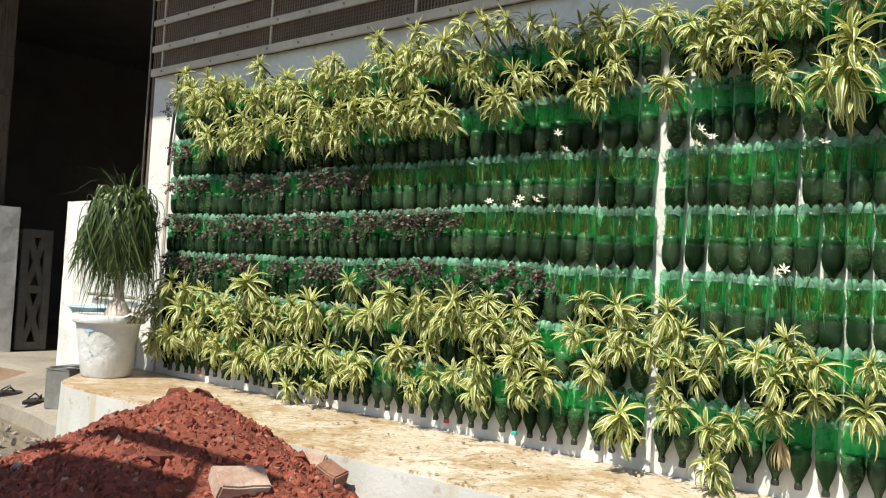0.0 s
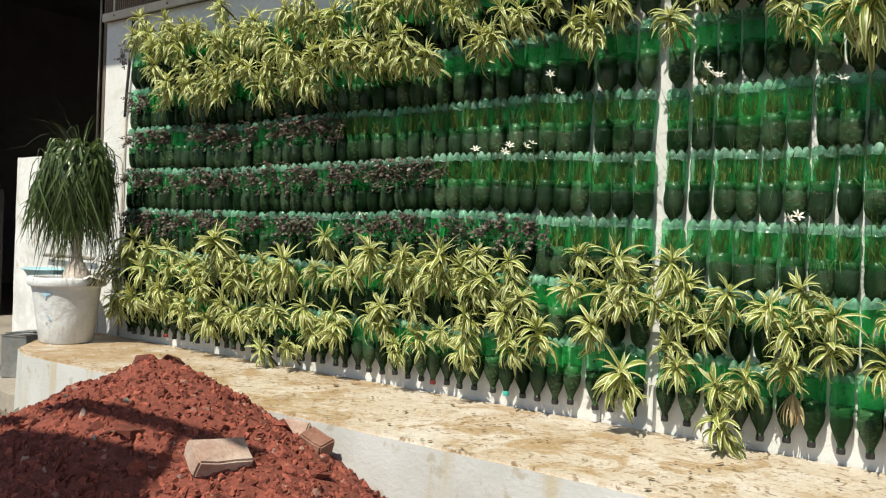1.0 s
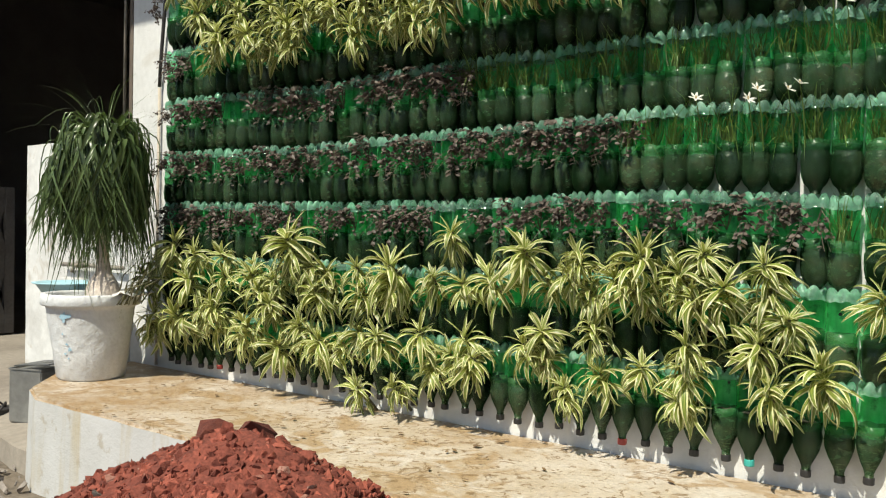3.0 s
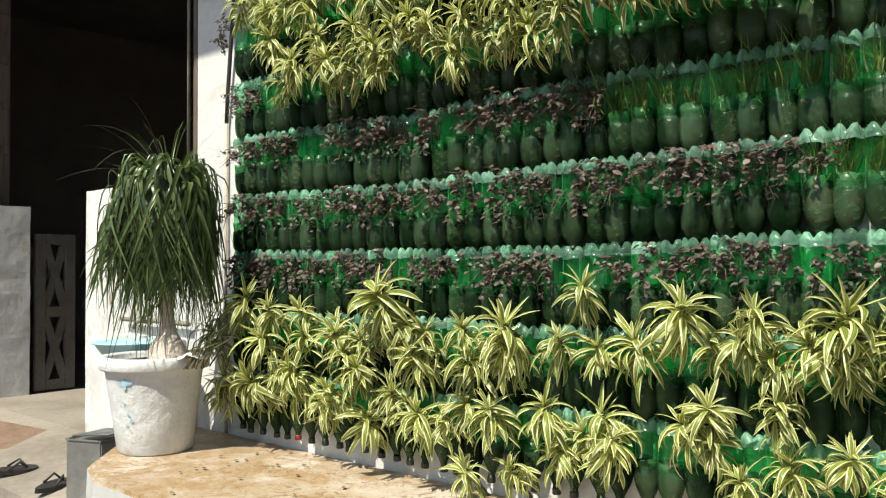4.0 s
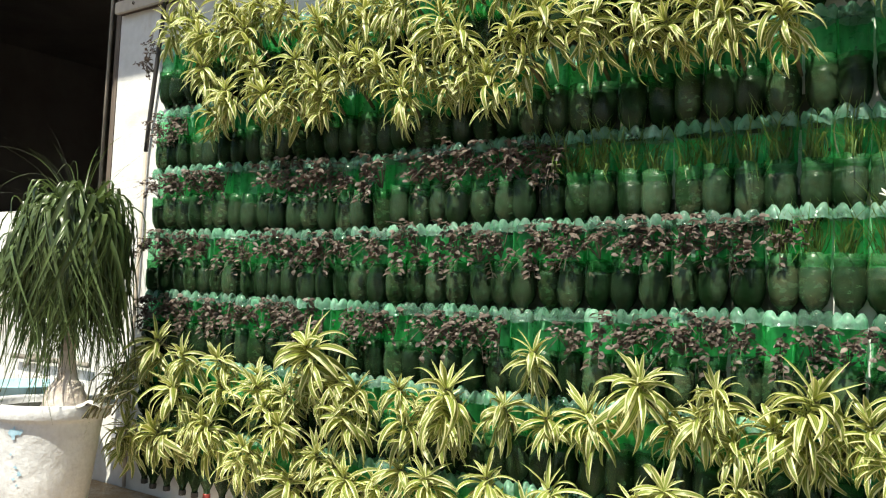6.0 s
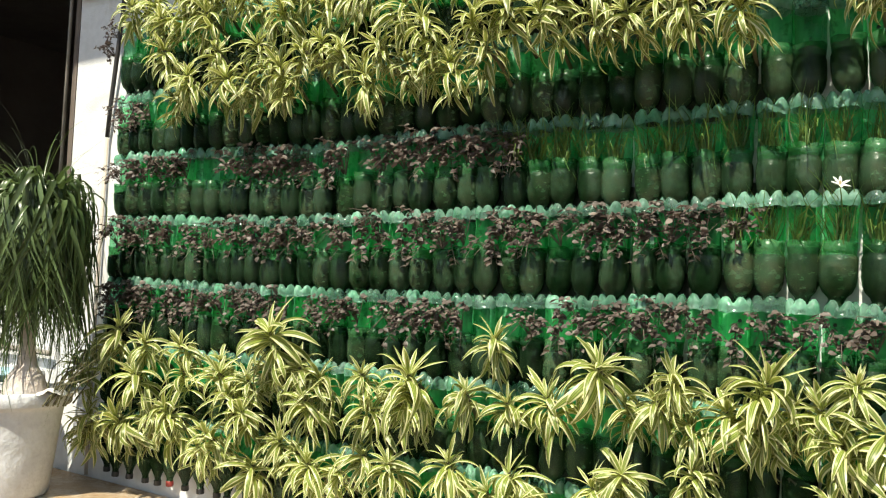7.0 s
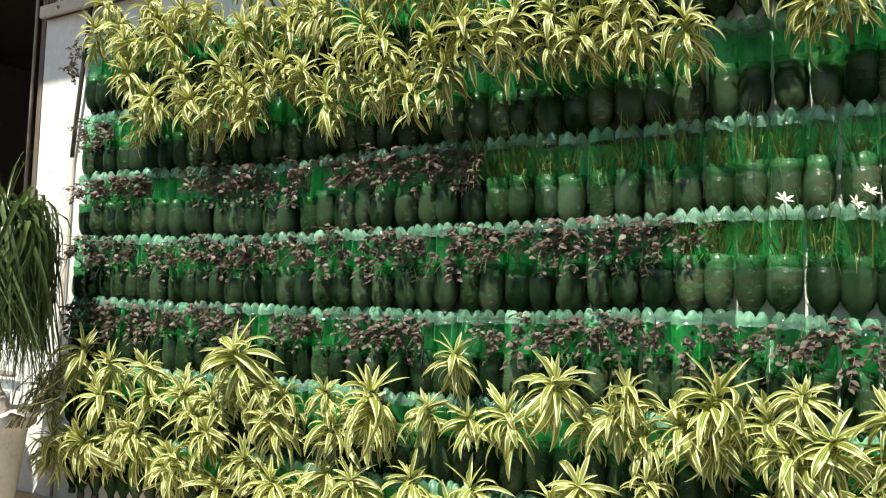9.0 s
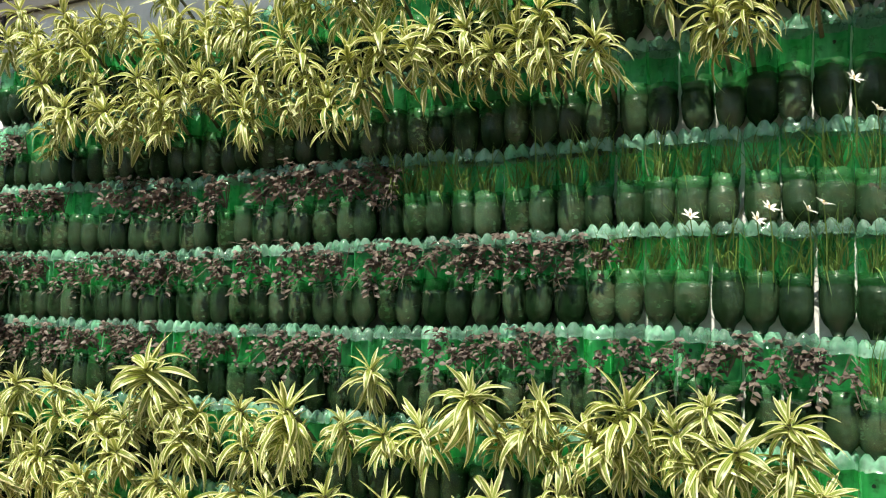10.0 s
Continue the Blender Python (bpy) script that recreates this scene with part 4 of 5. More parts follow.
def build_bottles():
    r = random.Random(3)
    far = []
    for row, top in RIM.items():
        for x0 in COLUMNS:
            x = x0 + r.uniform(-0.004, 0.004)
            z = top + row_shift(row, x) + r.uniform(-0.006, 0.006)
            low = row == "G"
            kind_no = r.randrange(6 if low else 10)
            shell = (NECKED if low else SHELLS)[kind_no]
            fill = (SOILS_NECKED if low else SOILS)[kind_no]
            long = Matrix.Diagonal((1.03, 1, 1.0 if low else 1.05, 1))
            if x > 1.1:
                where = pose(x, -0.049, z, r.uniform(-2, 2), r.uniform(-2.5, 2.5), r.uniform(-22, 22)) @ long
                cap = CAPS["black"] if row == "G" else None
                far += [(me, where, slot) for me, slot in ((shell, 0), (fill, 4), (cap, 5)) if me]
                BOTTLES.setdefault(row, []).append((x, z))
                continue
            bottle = new("green_bottle", shell)
            bottle.matrix_world = pose(x, -0.049, z, r.uniform(-2, 2), r.uniform(-2.5, 2.5), r.uniform(-22, 22)) @ long
            neck = "upturned bottle with its cap on" if row == "G" else "upturned bottle"
            tagged(bottle, "cut green plastic " + neck + " filled with soil", "bottle", "bottle planters on the wall")
            part("soil", fill, None, bottle)
            if row == "G":
                bright = [c for cx, c in BRIGHT_CAPS if abs(x - cx) < 0.047]
                part("cap", CAPS[bright[0] if bright else "black"], None, bottle)
            if r.random() < 0.55:
                h = part("drain_hole", HOLE, None, bottle)
                h.matrix_local = Matrix.Translation((r.uniform(-0.02, 0.02), 0.039, r.uniform(-0.11, -0.06)))
            BOTTLES.setdefault(row, []).append((x, z))
    tagged(part("bottle_planters", joined("bottle_planters", far, [M_PLASTIC, M_BASE, M_BODY, M_COLLAR, M_SOIL, M_CAPS["black"]]), None), "rows of cut green bottles with soil at the wall's end", "bottles", kind="stuff")


build_bottles()

# dark strips that stand in for shade in the bottle gaps; then battens, pipes
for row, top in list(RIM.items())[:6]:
    rail = thing("rail", (0, 0, top - 0.28), "dark strip standing in for shade behind a row of bottles", "rail", "rails behind the bottle rows")
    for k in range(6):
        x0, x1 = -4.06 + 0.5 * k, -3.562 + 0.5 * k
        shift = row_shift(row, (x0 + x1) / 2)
        part("board", box_bm(x0, x1, -0.007, -0.0005, shift - 0.052, shift + 0.050), M_GAP_SHADE, rail)
for bx in (-0.20, 0.075):
    tagged(part("batten", box_bm(bx - 0.011, bx + 0.011, -0.045, -0.002, LEDGE + 0.003, 0.66, bevel=0.003), M_WALL), "short white upright batten under the bottles", "batten")
tagged(part("drip_pipe", tube(bmesh.new(), [(-4.21, -0.02, 2.10), (-4.192, -0.025, 2.25), (-4.16, -0.03, 2.47), (-4.135, -0.03, 2.68), (-4.12, -0.03, 2.86)], 0.011, 8), M_RUBBER, smooth=True), "black hose running up beside the bottles", "hose")
tagged(part("water_pipe", tube(bmesh.new(), [(-4.21, -0.02, LEDGE + 0.01), (-4.215, -0.02, 1.3), (-4.21, -0.02, 2.095)], 0.009, 8), M_SLAT, smooth=True), "thin yellowed plastic pipe down the white wall", "pipe")

# ---- dracaena plants ----


def dracaena_leaf(bend, length, wide, seed):
    """One arching strap leaf from the origin along +x, bending towards -z."""
    r = random.Random(seed)
    bm = bmesh.new()
    uv = bm.loops.layers.uv.new("UVMap")
    pts, ws = [Vector((0, 0, 0))], [wide * 0.5]
    n, d = 9, 0.0
    twist = r.uniform(-0.25, 0.25)
    p = Vector((0, 0, 0))
    for i in range(1, n + 1):
        t = i / n
        d = bend * t ** 1.15
        p = p + Vector((math.cos(d), twist * t / n, -math.sin(d))) * (length / n)
        pts.append(p.copy())
        ws.append(wide * (0.45 + 1.45 * t) if t < 0.38 else wide * max(0.03, (1 - ((t - 0.38) / 0.62) ** 2.4)))
    side = Vector((0, 1, 0.3 * twist))
    ribbon(bm, pts, ws, side, fold=0.16, uv=uv)
    return mesh_of(bm, "leaf", M_DRACAENA)


LEAF_UP = [dracaena_leaf(b, 0.125, 0.026, 20 + k) for k, b in enumerate((0.45, 0.9, 1.3, 0.7))]
LEAF_ARCH = [dracaena_leaf(b, 0.165, 0.033, 30 + k) for k, b in enumerate((1.6, 2.0, 2.4, 1.8, 2.2))]
LEAF_DROOP = [dracaena_leaf(b, 0.17, 0.031, 40 + k) for k, b in enumerate((1.7, 2.2, 1.5, 2.0))]

PLANTS_A = [(-3.72, 2.74, 0.10), (-3.76, 2.62, 0.10), (-3.56, 2.54, 0.10), (-3.43, 2.68, 0.10), (-3.27, 2.52, 0.12), (-3.20, 2.62, 0.09), (-3.05, 2.60, 0.08), (-2.84, 2.71, 0.09), (-2.82, 2.47, 0.11), (-2.75, 2.56, 0.09), (-2.49, 2.49, 0.08), (-2.40, 2.51, 0.09), (-2.01, 2.62, 0.08), (-1.91, 2.50, 0.09), (-1.64, 2.70, 0.07), (-1.40, 2.49, 0.12), (-1.34, 2.70, 0.06), (-1.10, 2.60, 0.12), (-1.02, 2.71, 0.06), (-0.86, 2.66, 0.06), (-0.72, 2.65, 0.08), (-0.56, 2.60, 0.08), (-0.41, 2.56, 0.08), (-0.21, 2.60, 0.07), (-0.16, 2.47, 0.06), (-0.06, 2.56, 0.09), (0.12, 2.53, 0.08), (0.41, 2.52, 0.07), (0.60, 2.50, 0.07), (0.76, 2.48, 0.09)]
PLANTS_B_WEST = [(-3.52, 2.39, 0.11), (-3.34, 2.26, 0.11), (-3.19, 2.35, 0.09), (-3.11, 2.23, 0.11), (-2.96, 2.35, 0.09), (-2.82, 2.24, 0.11), (-2.71, 2.30, 0.09), (-2.62, 2.32, 0.08), (-2.52, 2.27, 0.09), (-2.35, 2.27, 0.09), (-2.25, 2.42, 0.11), (-2.16, 2.33, 0.10), (-1.94, 2.31, 0.09), (-1.83, 2.34, 0.11), (-1.63, 2.34, 0.08), (-1.51, 2.32, 0.09), (-1.42, 2.24, 0.07), (-1.34, 2.29, 0.08)]
PLANTS_B_EAST = [(-1.26, 2.33, 0.10), (-1.25, 2.23, 0.06), (-1.10, 2.23, 0.10), (-0.93, 2.39, 0.10), (-0.70, 2.24, 0.09), (-0.66, 2.36, 0.08), (-0.54, 2.33, 0.09), (-0.38, 2.38, 0.09), (-0.29, 2.25, 0.08), (-0.09, 2.34, 0.09), (0.18, 2.22, 0.09), (0.34, 2.36, 0.08), (0.38, 2.44, 0.08), (0.51, 2.39, 0.08), (0.62, 2.28, 0.08), (0.69, 2.21, 0.08), (0.94, 2.19, 0.14), (0.96, 2.33, 0.13)]
PLANTS_E = [(-3.78, 1.20, 0.13), (-2.83, 1.23, 0.16), (-1.86, 1.27, 0.08), (-1.49, 1.21, 0.13), (-1.28, 1.20, 0.08), (-1.02, 1.21, 0.13), (-0.81, 1.22, 0.09), (-0.61, 1.19, 0.09), (-0.24, 1.24, 0.06), (-0.05, 1.23, 0.11), (0.22, 1.23, 0.11)]
PLANTS_F_WEST = [(-4.07, 1.01, 0.11), (-3.64, 1.01, 0.14), (-3.59, 1.15, 0.11), (-3.42, 0.89, 0.13), (-3.36, 1.14, 0.10), (-3.34, 1.04, 0.10), (-3.12, 1.05, 0.10), (-3.06, 0.98, 0.11), (-2.96, 0.92, 0.12), (-2.66, 1.00, 0.13), (-2.40, 1.11, 0.09), (-2.36, 1.01, 0.11), (-2.17, 1.13, 0.14), (-2.01, 0.86, 0.12), (-1.82, 1.07, 0.09), (-1.67, 1.10, 0.12), (-1.42, 0.91, 0.10), (-1.22, 0.94, 0.08), (-1.13, 1.12, 0.11), (-0.89, 1.15, 0.11), (-0.86, 0.91, 0.10)]
PLANTS_F_EAST = [(-0.84, 1.07, 0.12), (-0.74, 1.11, 0.12), (-0.62, 0.94, 0.11), (-0.53, 1.02, 0.08), (-0.43, 0.88, 0.12), (-0.26, 1.10, 0.09), (-0.15, 0.93, 0.11), (-0.02, 1.04, 0.09), (0.13, 1.06, 0.08), (0.20, 0.88, 0.09), (0.23, 1.01, 0.08), (0.37, 0.97, 0.09), (0.46, 1.11, 0.11), (0.62, 1.07, 0.10), (0.69, 0.85, 0.10), (0.70, 0.99, 0.10), (0.73, 1.14, 0.09), (0.84, 0.93, 0.09), (0.86, 1.05, 0.10), (1.05, 0.90, 0.11), (1.06, 1.07, 0.08)]
PLANTS_G = [(-3.96, 0.80, 0.12), (-3.73, 0.81, 0.14), (-3.16, 0.81, 0.12), (-2.91, 0.72, 0.12), (-2.62, 0.77, 0.12), (-2.50, 0.77, 0.08), (-2.39, 0.58, 0.09), (-2.38, 0.83, 0.09), (-2.26, 0.82, 0.11), (-2.19, 0.61, 0.09), (-1.96, 0.73, 0.09), (-1.75, 0.78, 0.10), (-1.33, 0.71, 0.09), (-1.19, 0.78, 0.08), (-1.02, 0.82, 0.07), (-0.89, 0.72, 0.06), (-0.59, 0.80, 0.10), (0.01, 0.74, 0.13), (0.25, 0.79, 0.09), (0.41, 0.73, 0.10), (0.44, 0.59, 0.12), (0.53, 0.78, 0.09)]


def build_dracaena(x, z, size, r, filler=False):
    """A rosette at (x, z) leaning out from the wall, on a stem from the bottle behind it."""
    out = -0.115 - 0.55 * size - r.uniform(0, 0.03) + (0.035 if filler else 0) - (0.05 if z > 1.9 else 0) - (0.05 if z > 2.2 and -2.1 < x < -0.35 else 0)
    plant = thing("dracaena", (x, -0.07, z - 0.10), "variegated dracaena with cream-striped arching leaves in a bottle", "plant", "variegated dracaenas on the wall")
    centre = Vector((0, out + 0.07, 0.10))
    bm = bmesh.new()
    root = Vector((r.uniform(-0.01, 0.01), 0.03, -0.03))
    tube(bm, [root, root.lerp(centre, 0.45) + Vector((0, -0.012, 0.02)), centre], [0.007, 0.006, 0.005], 6)
    part("stem", bm, M_BARK, plant, smooth=True)
    scale = size / 0.125
    axis = Matrix.Translation(centre) @ Matrix.Rotation(radians(r.uniform(0, 34)), 4, "X") @ Matrix.Rotation(radians(r.uniform(-24, 24)), 4, "Y")
    count, skirt = r.randint(24, 29), r.randint(17, 26) if z < 1.9 else r.randint(24, 34)
    spin, lower = r.uniform(0, 360), []
    for k in range(count + skirt):
        t = min(1.0, k / (count - 1))
        az = spin + k * 137.5 + r.uniform(-30, 30)
        if t < 0.24:
            me, lift, s = r.choice(LEAF_UP), r.uniform(42, 80), r.uniform(0.65, 1.0)
        elif t < 0.72:
            me, lift, s = r.choice(LEAF_ARCH), r.uniform(15, 62), r.uniform(0.72, 1.08)
        else:
            me, lift, s = r.choice(LEAF_DROOP), r.uniform(-15, 40), r.uniform(0.72, 1.0)
        if math.sin(radians(az)) > 0.6 and t > 0.28:
            me, lift, s = r.choice(LEAF_UP), r.uniform(45, 70), 0.7
        drop = Vector((0, 0, -0.075 * max(0, t - 0.2) * scale))
        if k >= count:
            az, lift = r.uniform(170, 370), r.uniform(-40, 35)
            s = r.uniform(0.6, 0.95)
            drop = Vector((r.uniform(-0.03, 0.03), r.uniform(0.0, 0.05), -r.uniform(0.02, 0.13 if z > 1.9 else 0.11) * scale))
        m = axis @ Matrix.Translation(drop) @ Matrix.Rotation(radians(az), 4, "Z") @ Matrix.Rotation(radians(-lift), 4, "Y") @ Matrix.Rotation(radians(r.uniform(-35, 35)), 4, "X") @ Matrix.Diagonal((s * scale, s * scale * r.uniform(0.58, 0.90), s * scale * r.uniform(0.6, 1.25), 1))
        if k >= count or filler:
            lower.append((me, m, 0))
        else:
            part("leaf", me, None, plant).matrix_local = m
    tagged(part("lower_foliage", joined("lower_foliage", lower, [M_DRACAENA]), None, plant), kind="stuff")


def build_dracaenas():
    r = random.Random(21)
    known = PLANTS_A + PLANTS_B_WEST + PLANTS_B_EAST + PLANTS_E + PLANTS_F_WEST + PLANTS_F_EAST + PLANTS_G
    for x, z, size in known:
        high = x > -1.0 and z > 1.9
        build_dracaena(x, z + (0.03 if high else 0), max(0.10, size * (1.12 if high else 1.10)), r)
    # smaller plants that fill the beds between the large ones
    for row, x0, x1, share in (("A", -3.72, -0.9, 0.85), ("A", -0.9, 1.2, 0.75), ("B", -3.5, -1.2, 0.65), ("B", -1.2, -0.3, 0.2), ("B", -0.3, 1.2, 0.1), ("F", -4.1, 0.9, 0.6), ("G", -4.05, -0.6, 0.45)):
        for x, z in BOTTLES[row]:
            zz = z - r.uniform(-0.02, 0.10)
            if x0 < x < x1 and r.random() < share and all(math.hypot(x - a, zz - b) > 0.075 for a, b, c in known):
                build_dracaena(x, zz, r.uniform(0.095, 0.125), r, filler=True)


build_dracaenas()


def build_withered():
    r = random.Random(5)
    plant = thing("withered_dracaena", (0.70, -0.10, 0.72), "dried straw-coloured dracaena hanging from a bottle", "plant")
    for k in range(14):
        me = dracaena_leaf(r.uniform(0.5, 1.2), 0.14, 0.016, 90 + k)
        me.materials[0] = M_DRYLEAF
        leaf = part("leaf", me, None, plant)
        leaf.matrix_local = Matrix.Rotation(radians(r.uniform(180, 360)), 4, "Z") @ Matrix.Rotation(radians(r.uniform(35, 75)), 4, "Y")
    part("stem", tube(bmesh.new(), [(0, 0.06, 0.03), (0, 0.0, 0.0)], [0.006, 0.005], 6), M_BARK, plant)


build_withered()

# ---- purple bushes ----


def purple_mesh(seed):
    """Sprays of small oval dusky leaves on thin stems, spilling from a bottle window."""
    r = random.Random(seed)
    stems, leaves = bmesh.new(), bmesh.new()
    for k in range(r.randint(7, 12)):
        a = r.uniform(-1.5, 1.5)
        reach = r.uniform(0.03, 0.105)
        tip = Vector((0.10 * math.sin(a) * r.uniform(0.4, 1.1), -reach, r.uniform(-0.085, 0.10)))
        mid = tip * 0.5 + Vector((0, 0, 0.045))
        pts = [Vector((0, 0, -0.02)), mid, tip]
        tube(stems, pts, [0.0018, 0.0014, 0.0008], 4)
        for j in range(r.randint(10, 14)):
            t = r.uniform(0.3, 1.0)
            base = pts[0].lerp(pts[1], t * 2) if t < 0.5 else pts[1].lerp(pts[2], t * 2 - 1)
            b = r.uniform(0, 6.28)
            d = Vector((math.cos(b), math.sin(b) * 0.8 - 0.3, r.uniform(-0.5, 0.35))).normalized()
            length, wide = r.uniform(0.016, 0.029), r.uniform(0.011, 0.018)
            side = d.cross(Vector((r.uniform(-.7, .7), r.uniform(-1.2, .4), 0.8))).normalized()
            p = [base + d * length * u - Vector((0, 0, 0.006 * u * u)) for u in (0.1, 0.4, 0.7, 1.0)]
            ribbon(leaves, p, [wide * 0.3, wide, wide * 0.85, wide * 0.08], side, fold=0.12)
    return mesh_of(stems, "stem_spray", M_WOOD), mesh_of(leaves, "foliage", M_PURPLE)


PURPLES = [purple_mesh(60 + k) for k in range(9)]
PURPLE_SPAN = {"B": (-4.2, -3.76), "C": (-4.2, -1.88), "D": (-4.2, -1.13), "E": (-4.2, -0.47)}


def build_purples():
    r = random.Random(31)
    for row, (a, b) in PURPLE_SPAN.items():
        for x, z in BOTTLES[row]:
            if a < x < b and r.random() < 0.94:
                stems, foliage = r.choice(PURPLES)
                bush = thing("purple_plant", pose(x, -0.055, z - 0.115 + r.uniform(-0.02, 0.01), 0, 0, r.uniform(-25, 25)), "dusky purple small-leaved plant spilling from a bottle", "plant", "purple plants on the wall")
                s = r.uniform(0.85, 1.12)
                for name, me in (("stem_spray", stems), ("foliage", foliage)):
                    o = part(name, me, None, bush)
                    o.matrix_local = Matrix.Scale(s, 4) @ Matrix.Scale(r.choice((-1, 1)) if name == "foliage" else 1, 4, (1, 0, 0))
    bush = thing("purple_plant", (-4.03, -0.09, 2.47), "dusky purple sprig leaning out from the top bottles", "plant")
    for k in range(2):
        for name, me in zip(("stem_spray", "foliage"), PURPLES[k]):
            part(name, me, None, bush).matrix_local = pose(-0.03, -0.02, 0.09 * k, 0, -40, 20 * k) @ Matrix.Scale(0.62, 4)


build_purples()

# ---- lily grass ----


def grass_mesh(seed):
    r = random.Random(seed)
    bm = bmesh.new()
    for k in range(r.randint(44, 70)):
        a = r.uniform(0, 6.28)
        d = Vector((1.1 * math.cos(a), math.sin(a) * 0.5 - 0.45, 0))
        base = Vector((r.uniform(-0.025, 0.025), r.uniform(-0.02, 0.02), 0))
        h, bend = r.uniform(0.06, 0.185), r.uniform(0.005, 0.10)
        flop = r.uniform(0.03, 0.15) if r.random() < 0.5 else 0.0
        pts = [base + d * bend * t * t + Vector((0, 0, h * t - flop * t ** 3)) for t in (0, 0.25, 0.5, 0.75, 1.0)]
        kink = r.uniform(-0.022, 0.022)
        pts = [p + Vector((kink * math.sin(3.1 * k / 4), 0, 0)) for k, p in enumerate(pts)]
        w = r.uniform(0.0024, 0.0044)
        ribbon(bm, pts, [w, w, w * 0.9, w * 0.7, w * 0.2], Vector((-d.y, d.x, 0)) + Vector((0.01, 0, 0)), fold=0.1)
    return mesh_of(bm, "blades", M_GRASS)


GRASSES = [grass_mesh(80 + k) for k in range(8)]
GRASS_SPAN = {"C": (-1.93, 2), "D": (-1.18, 2), "E": (-0.5, 2)}


def build_grass():
    r = random.Random(41)
    for row, (a, b) in GRASS_SPAN.items():
        for x, z in BOTTLES[row]:
            if a < x < b:
                tuft = new("lily_grass", r.choice(GRASSES))
                tuft.matrix_world = pose(x, -0.066, z - 0.150, 0, 0, r.uniform(-40, 40)) @ Matrix.Scale(r.uniform(0.85, 1.15), 4)
                tagged(tuft, "tuft of thin green lily blades in a bottle", "plant", "lily tufts on the wall")


build_grass()


def flower_mesh(seed):
    r = random.Random(seed)
    bm = bmesh.new()
    for k in range(6):
        a = 2 * math.pi * k / 6 + r.uniform(-0.15, 0.15)
        d = Vector((math.cos(a), math.sin(a), 0))
        pts = [d * 0.027 * t + Vector((0, 0, 0.020 * t - 0.010 * t * t)) for t in (0.02, 0.35, 0.7, 1.0)]
        ribbon(bm, pts, [0.004, 0.009, 0.008, 0.001], Vector((-d.y, d.x, 0)), fold=0.12)
    return mesh_of(bm, "petals", M_PETAL)


FLOWER = [flower_mesh(k) for k in range(3)]
FLOWERS = [(-0.657, 1.743), (-0.690, 1.715), (-0.865, 1.732), (-0.563, 1.735), (-0.525, 1.748), (-0.397, 1.985), (-0.450, 2.072), (0.31, 2.04), (0.335, 2.01), (0.364, 1.997), (0.295, 1.972), (0.844, 1.947), (0.675, 1.407), (0.70, 1.421)]


def build_flowers():
    r = random.Random(51)
    for x, z in FLOWERS:
        y = -0.15 + r.uniform(-0.01, 0.01)
        lily = thing("white_lily", (x, y, z), "small white star-shaped lily on a thin stalk", "flower", "white lilies on the wall")
        o = part("petals", r.choice(FLOWER), None, lily)
        o.matrix_local = pose(0, 0, 0, r.uniform(25, 60), r.uniform(-25, 25), r.uniform(0, 60))
        part("stalk", tube(bmesh.new(), [(0, 0, 0), (0.004, 0.03, -0.08), (0.0, 0.07, -0.19)], [0.0016, 0.002, 0.002], 5), M_GRASS, lily)
        part("heart", lathe([(0, 0.0), (0.003, 0.002), (0.003, 0.010), (0, 0.012)], 6), M_DRYLEAF, lily, "yellow stamens")


build_flowers()

# ---- rubble heap ----


def heap_height(x, y):
    dx, dy = x + 1.77, y + 1.33
    d = math.hypot(dx / (1.71 if dx > 0 else 1.38), dy / (0.80 if dy > 0 else 1.5))
    h = 0.685 * (1 - d ** (1.3 if dx > 0 else 1.06)) if d < 1 else -0.08
    return h + (0.035 * noise.fractal(Vector((x * 3, y * 3, 5)), 1.0, 2.0, 4) if d < 1.05 else 0.0)


def stone_mesh(seed, mat):
    """An angular broken stone."""
    r = random.Random(seed)
    bm = bmesh.new()
    sq = Vector((r.uniform(0.8, 1.3), r.uniform(0.6, 1.0), r.uniform(0.35, 0.75)))
    for k in range(r.randint(9, 13)):
        v = Vector((r.gauss(0, 1), r.gauss(0, 1), r.gauss(0, 1))).normalized() * r.uniform(0.42, 0.55)
        bm.verts.new([a * b for a, b in zip(v, sq)])
    hull = bmesh.ops.convex_hull(bm, input=bm.verts[:])
    loose = [g for g in hull["geom_interior"] if isinstance(g, bmesh.types.BMVert)]
    bmesh.ops.delete(bm, geom=loose, context="VERTS")
    return mesh_of(bm, "stone", mat)


RED_STONES = [stone_mesh(k, M_RED) for k in range(12)]
GREY_STONES = [stone_mesh(40 + k, M_GREYSTONE) for k in range(5)]


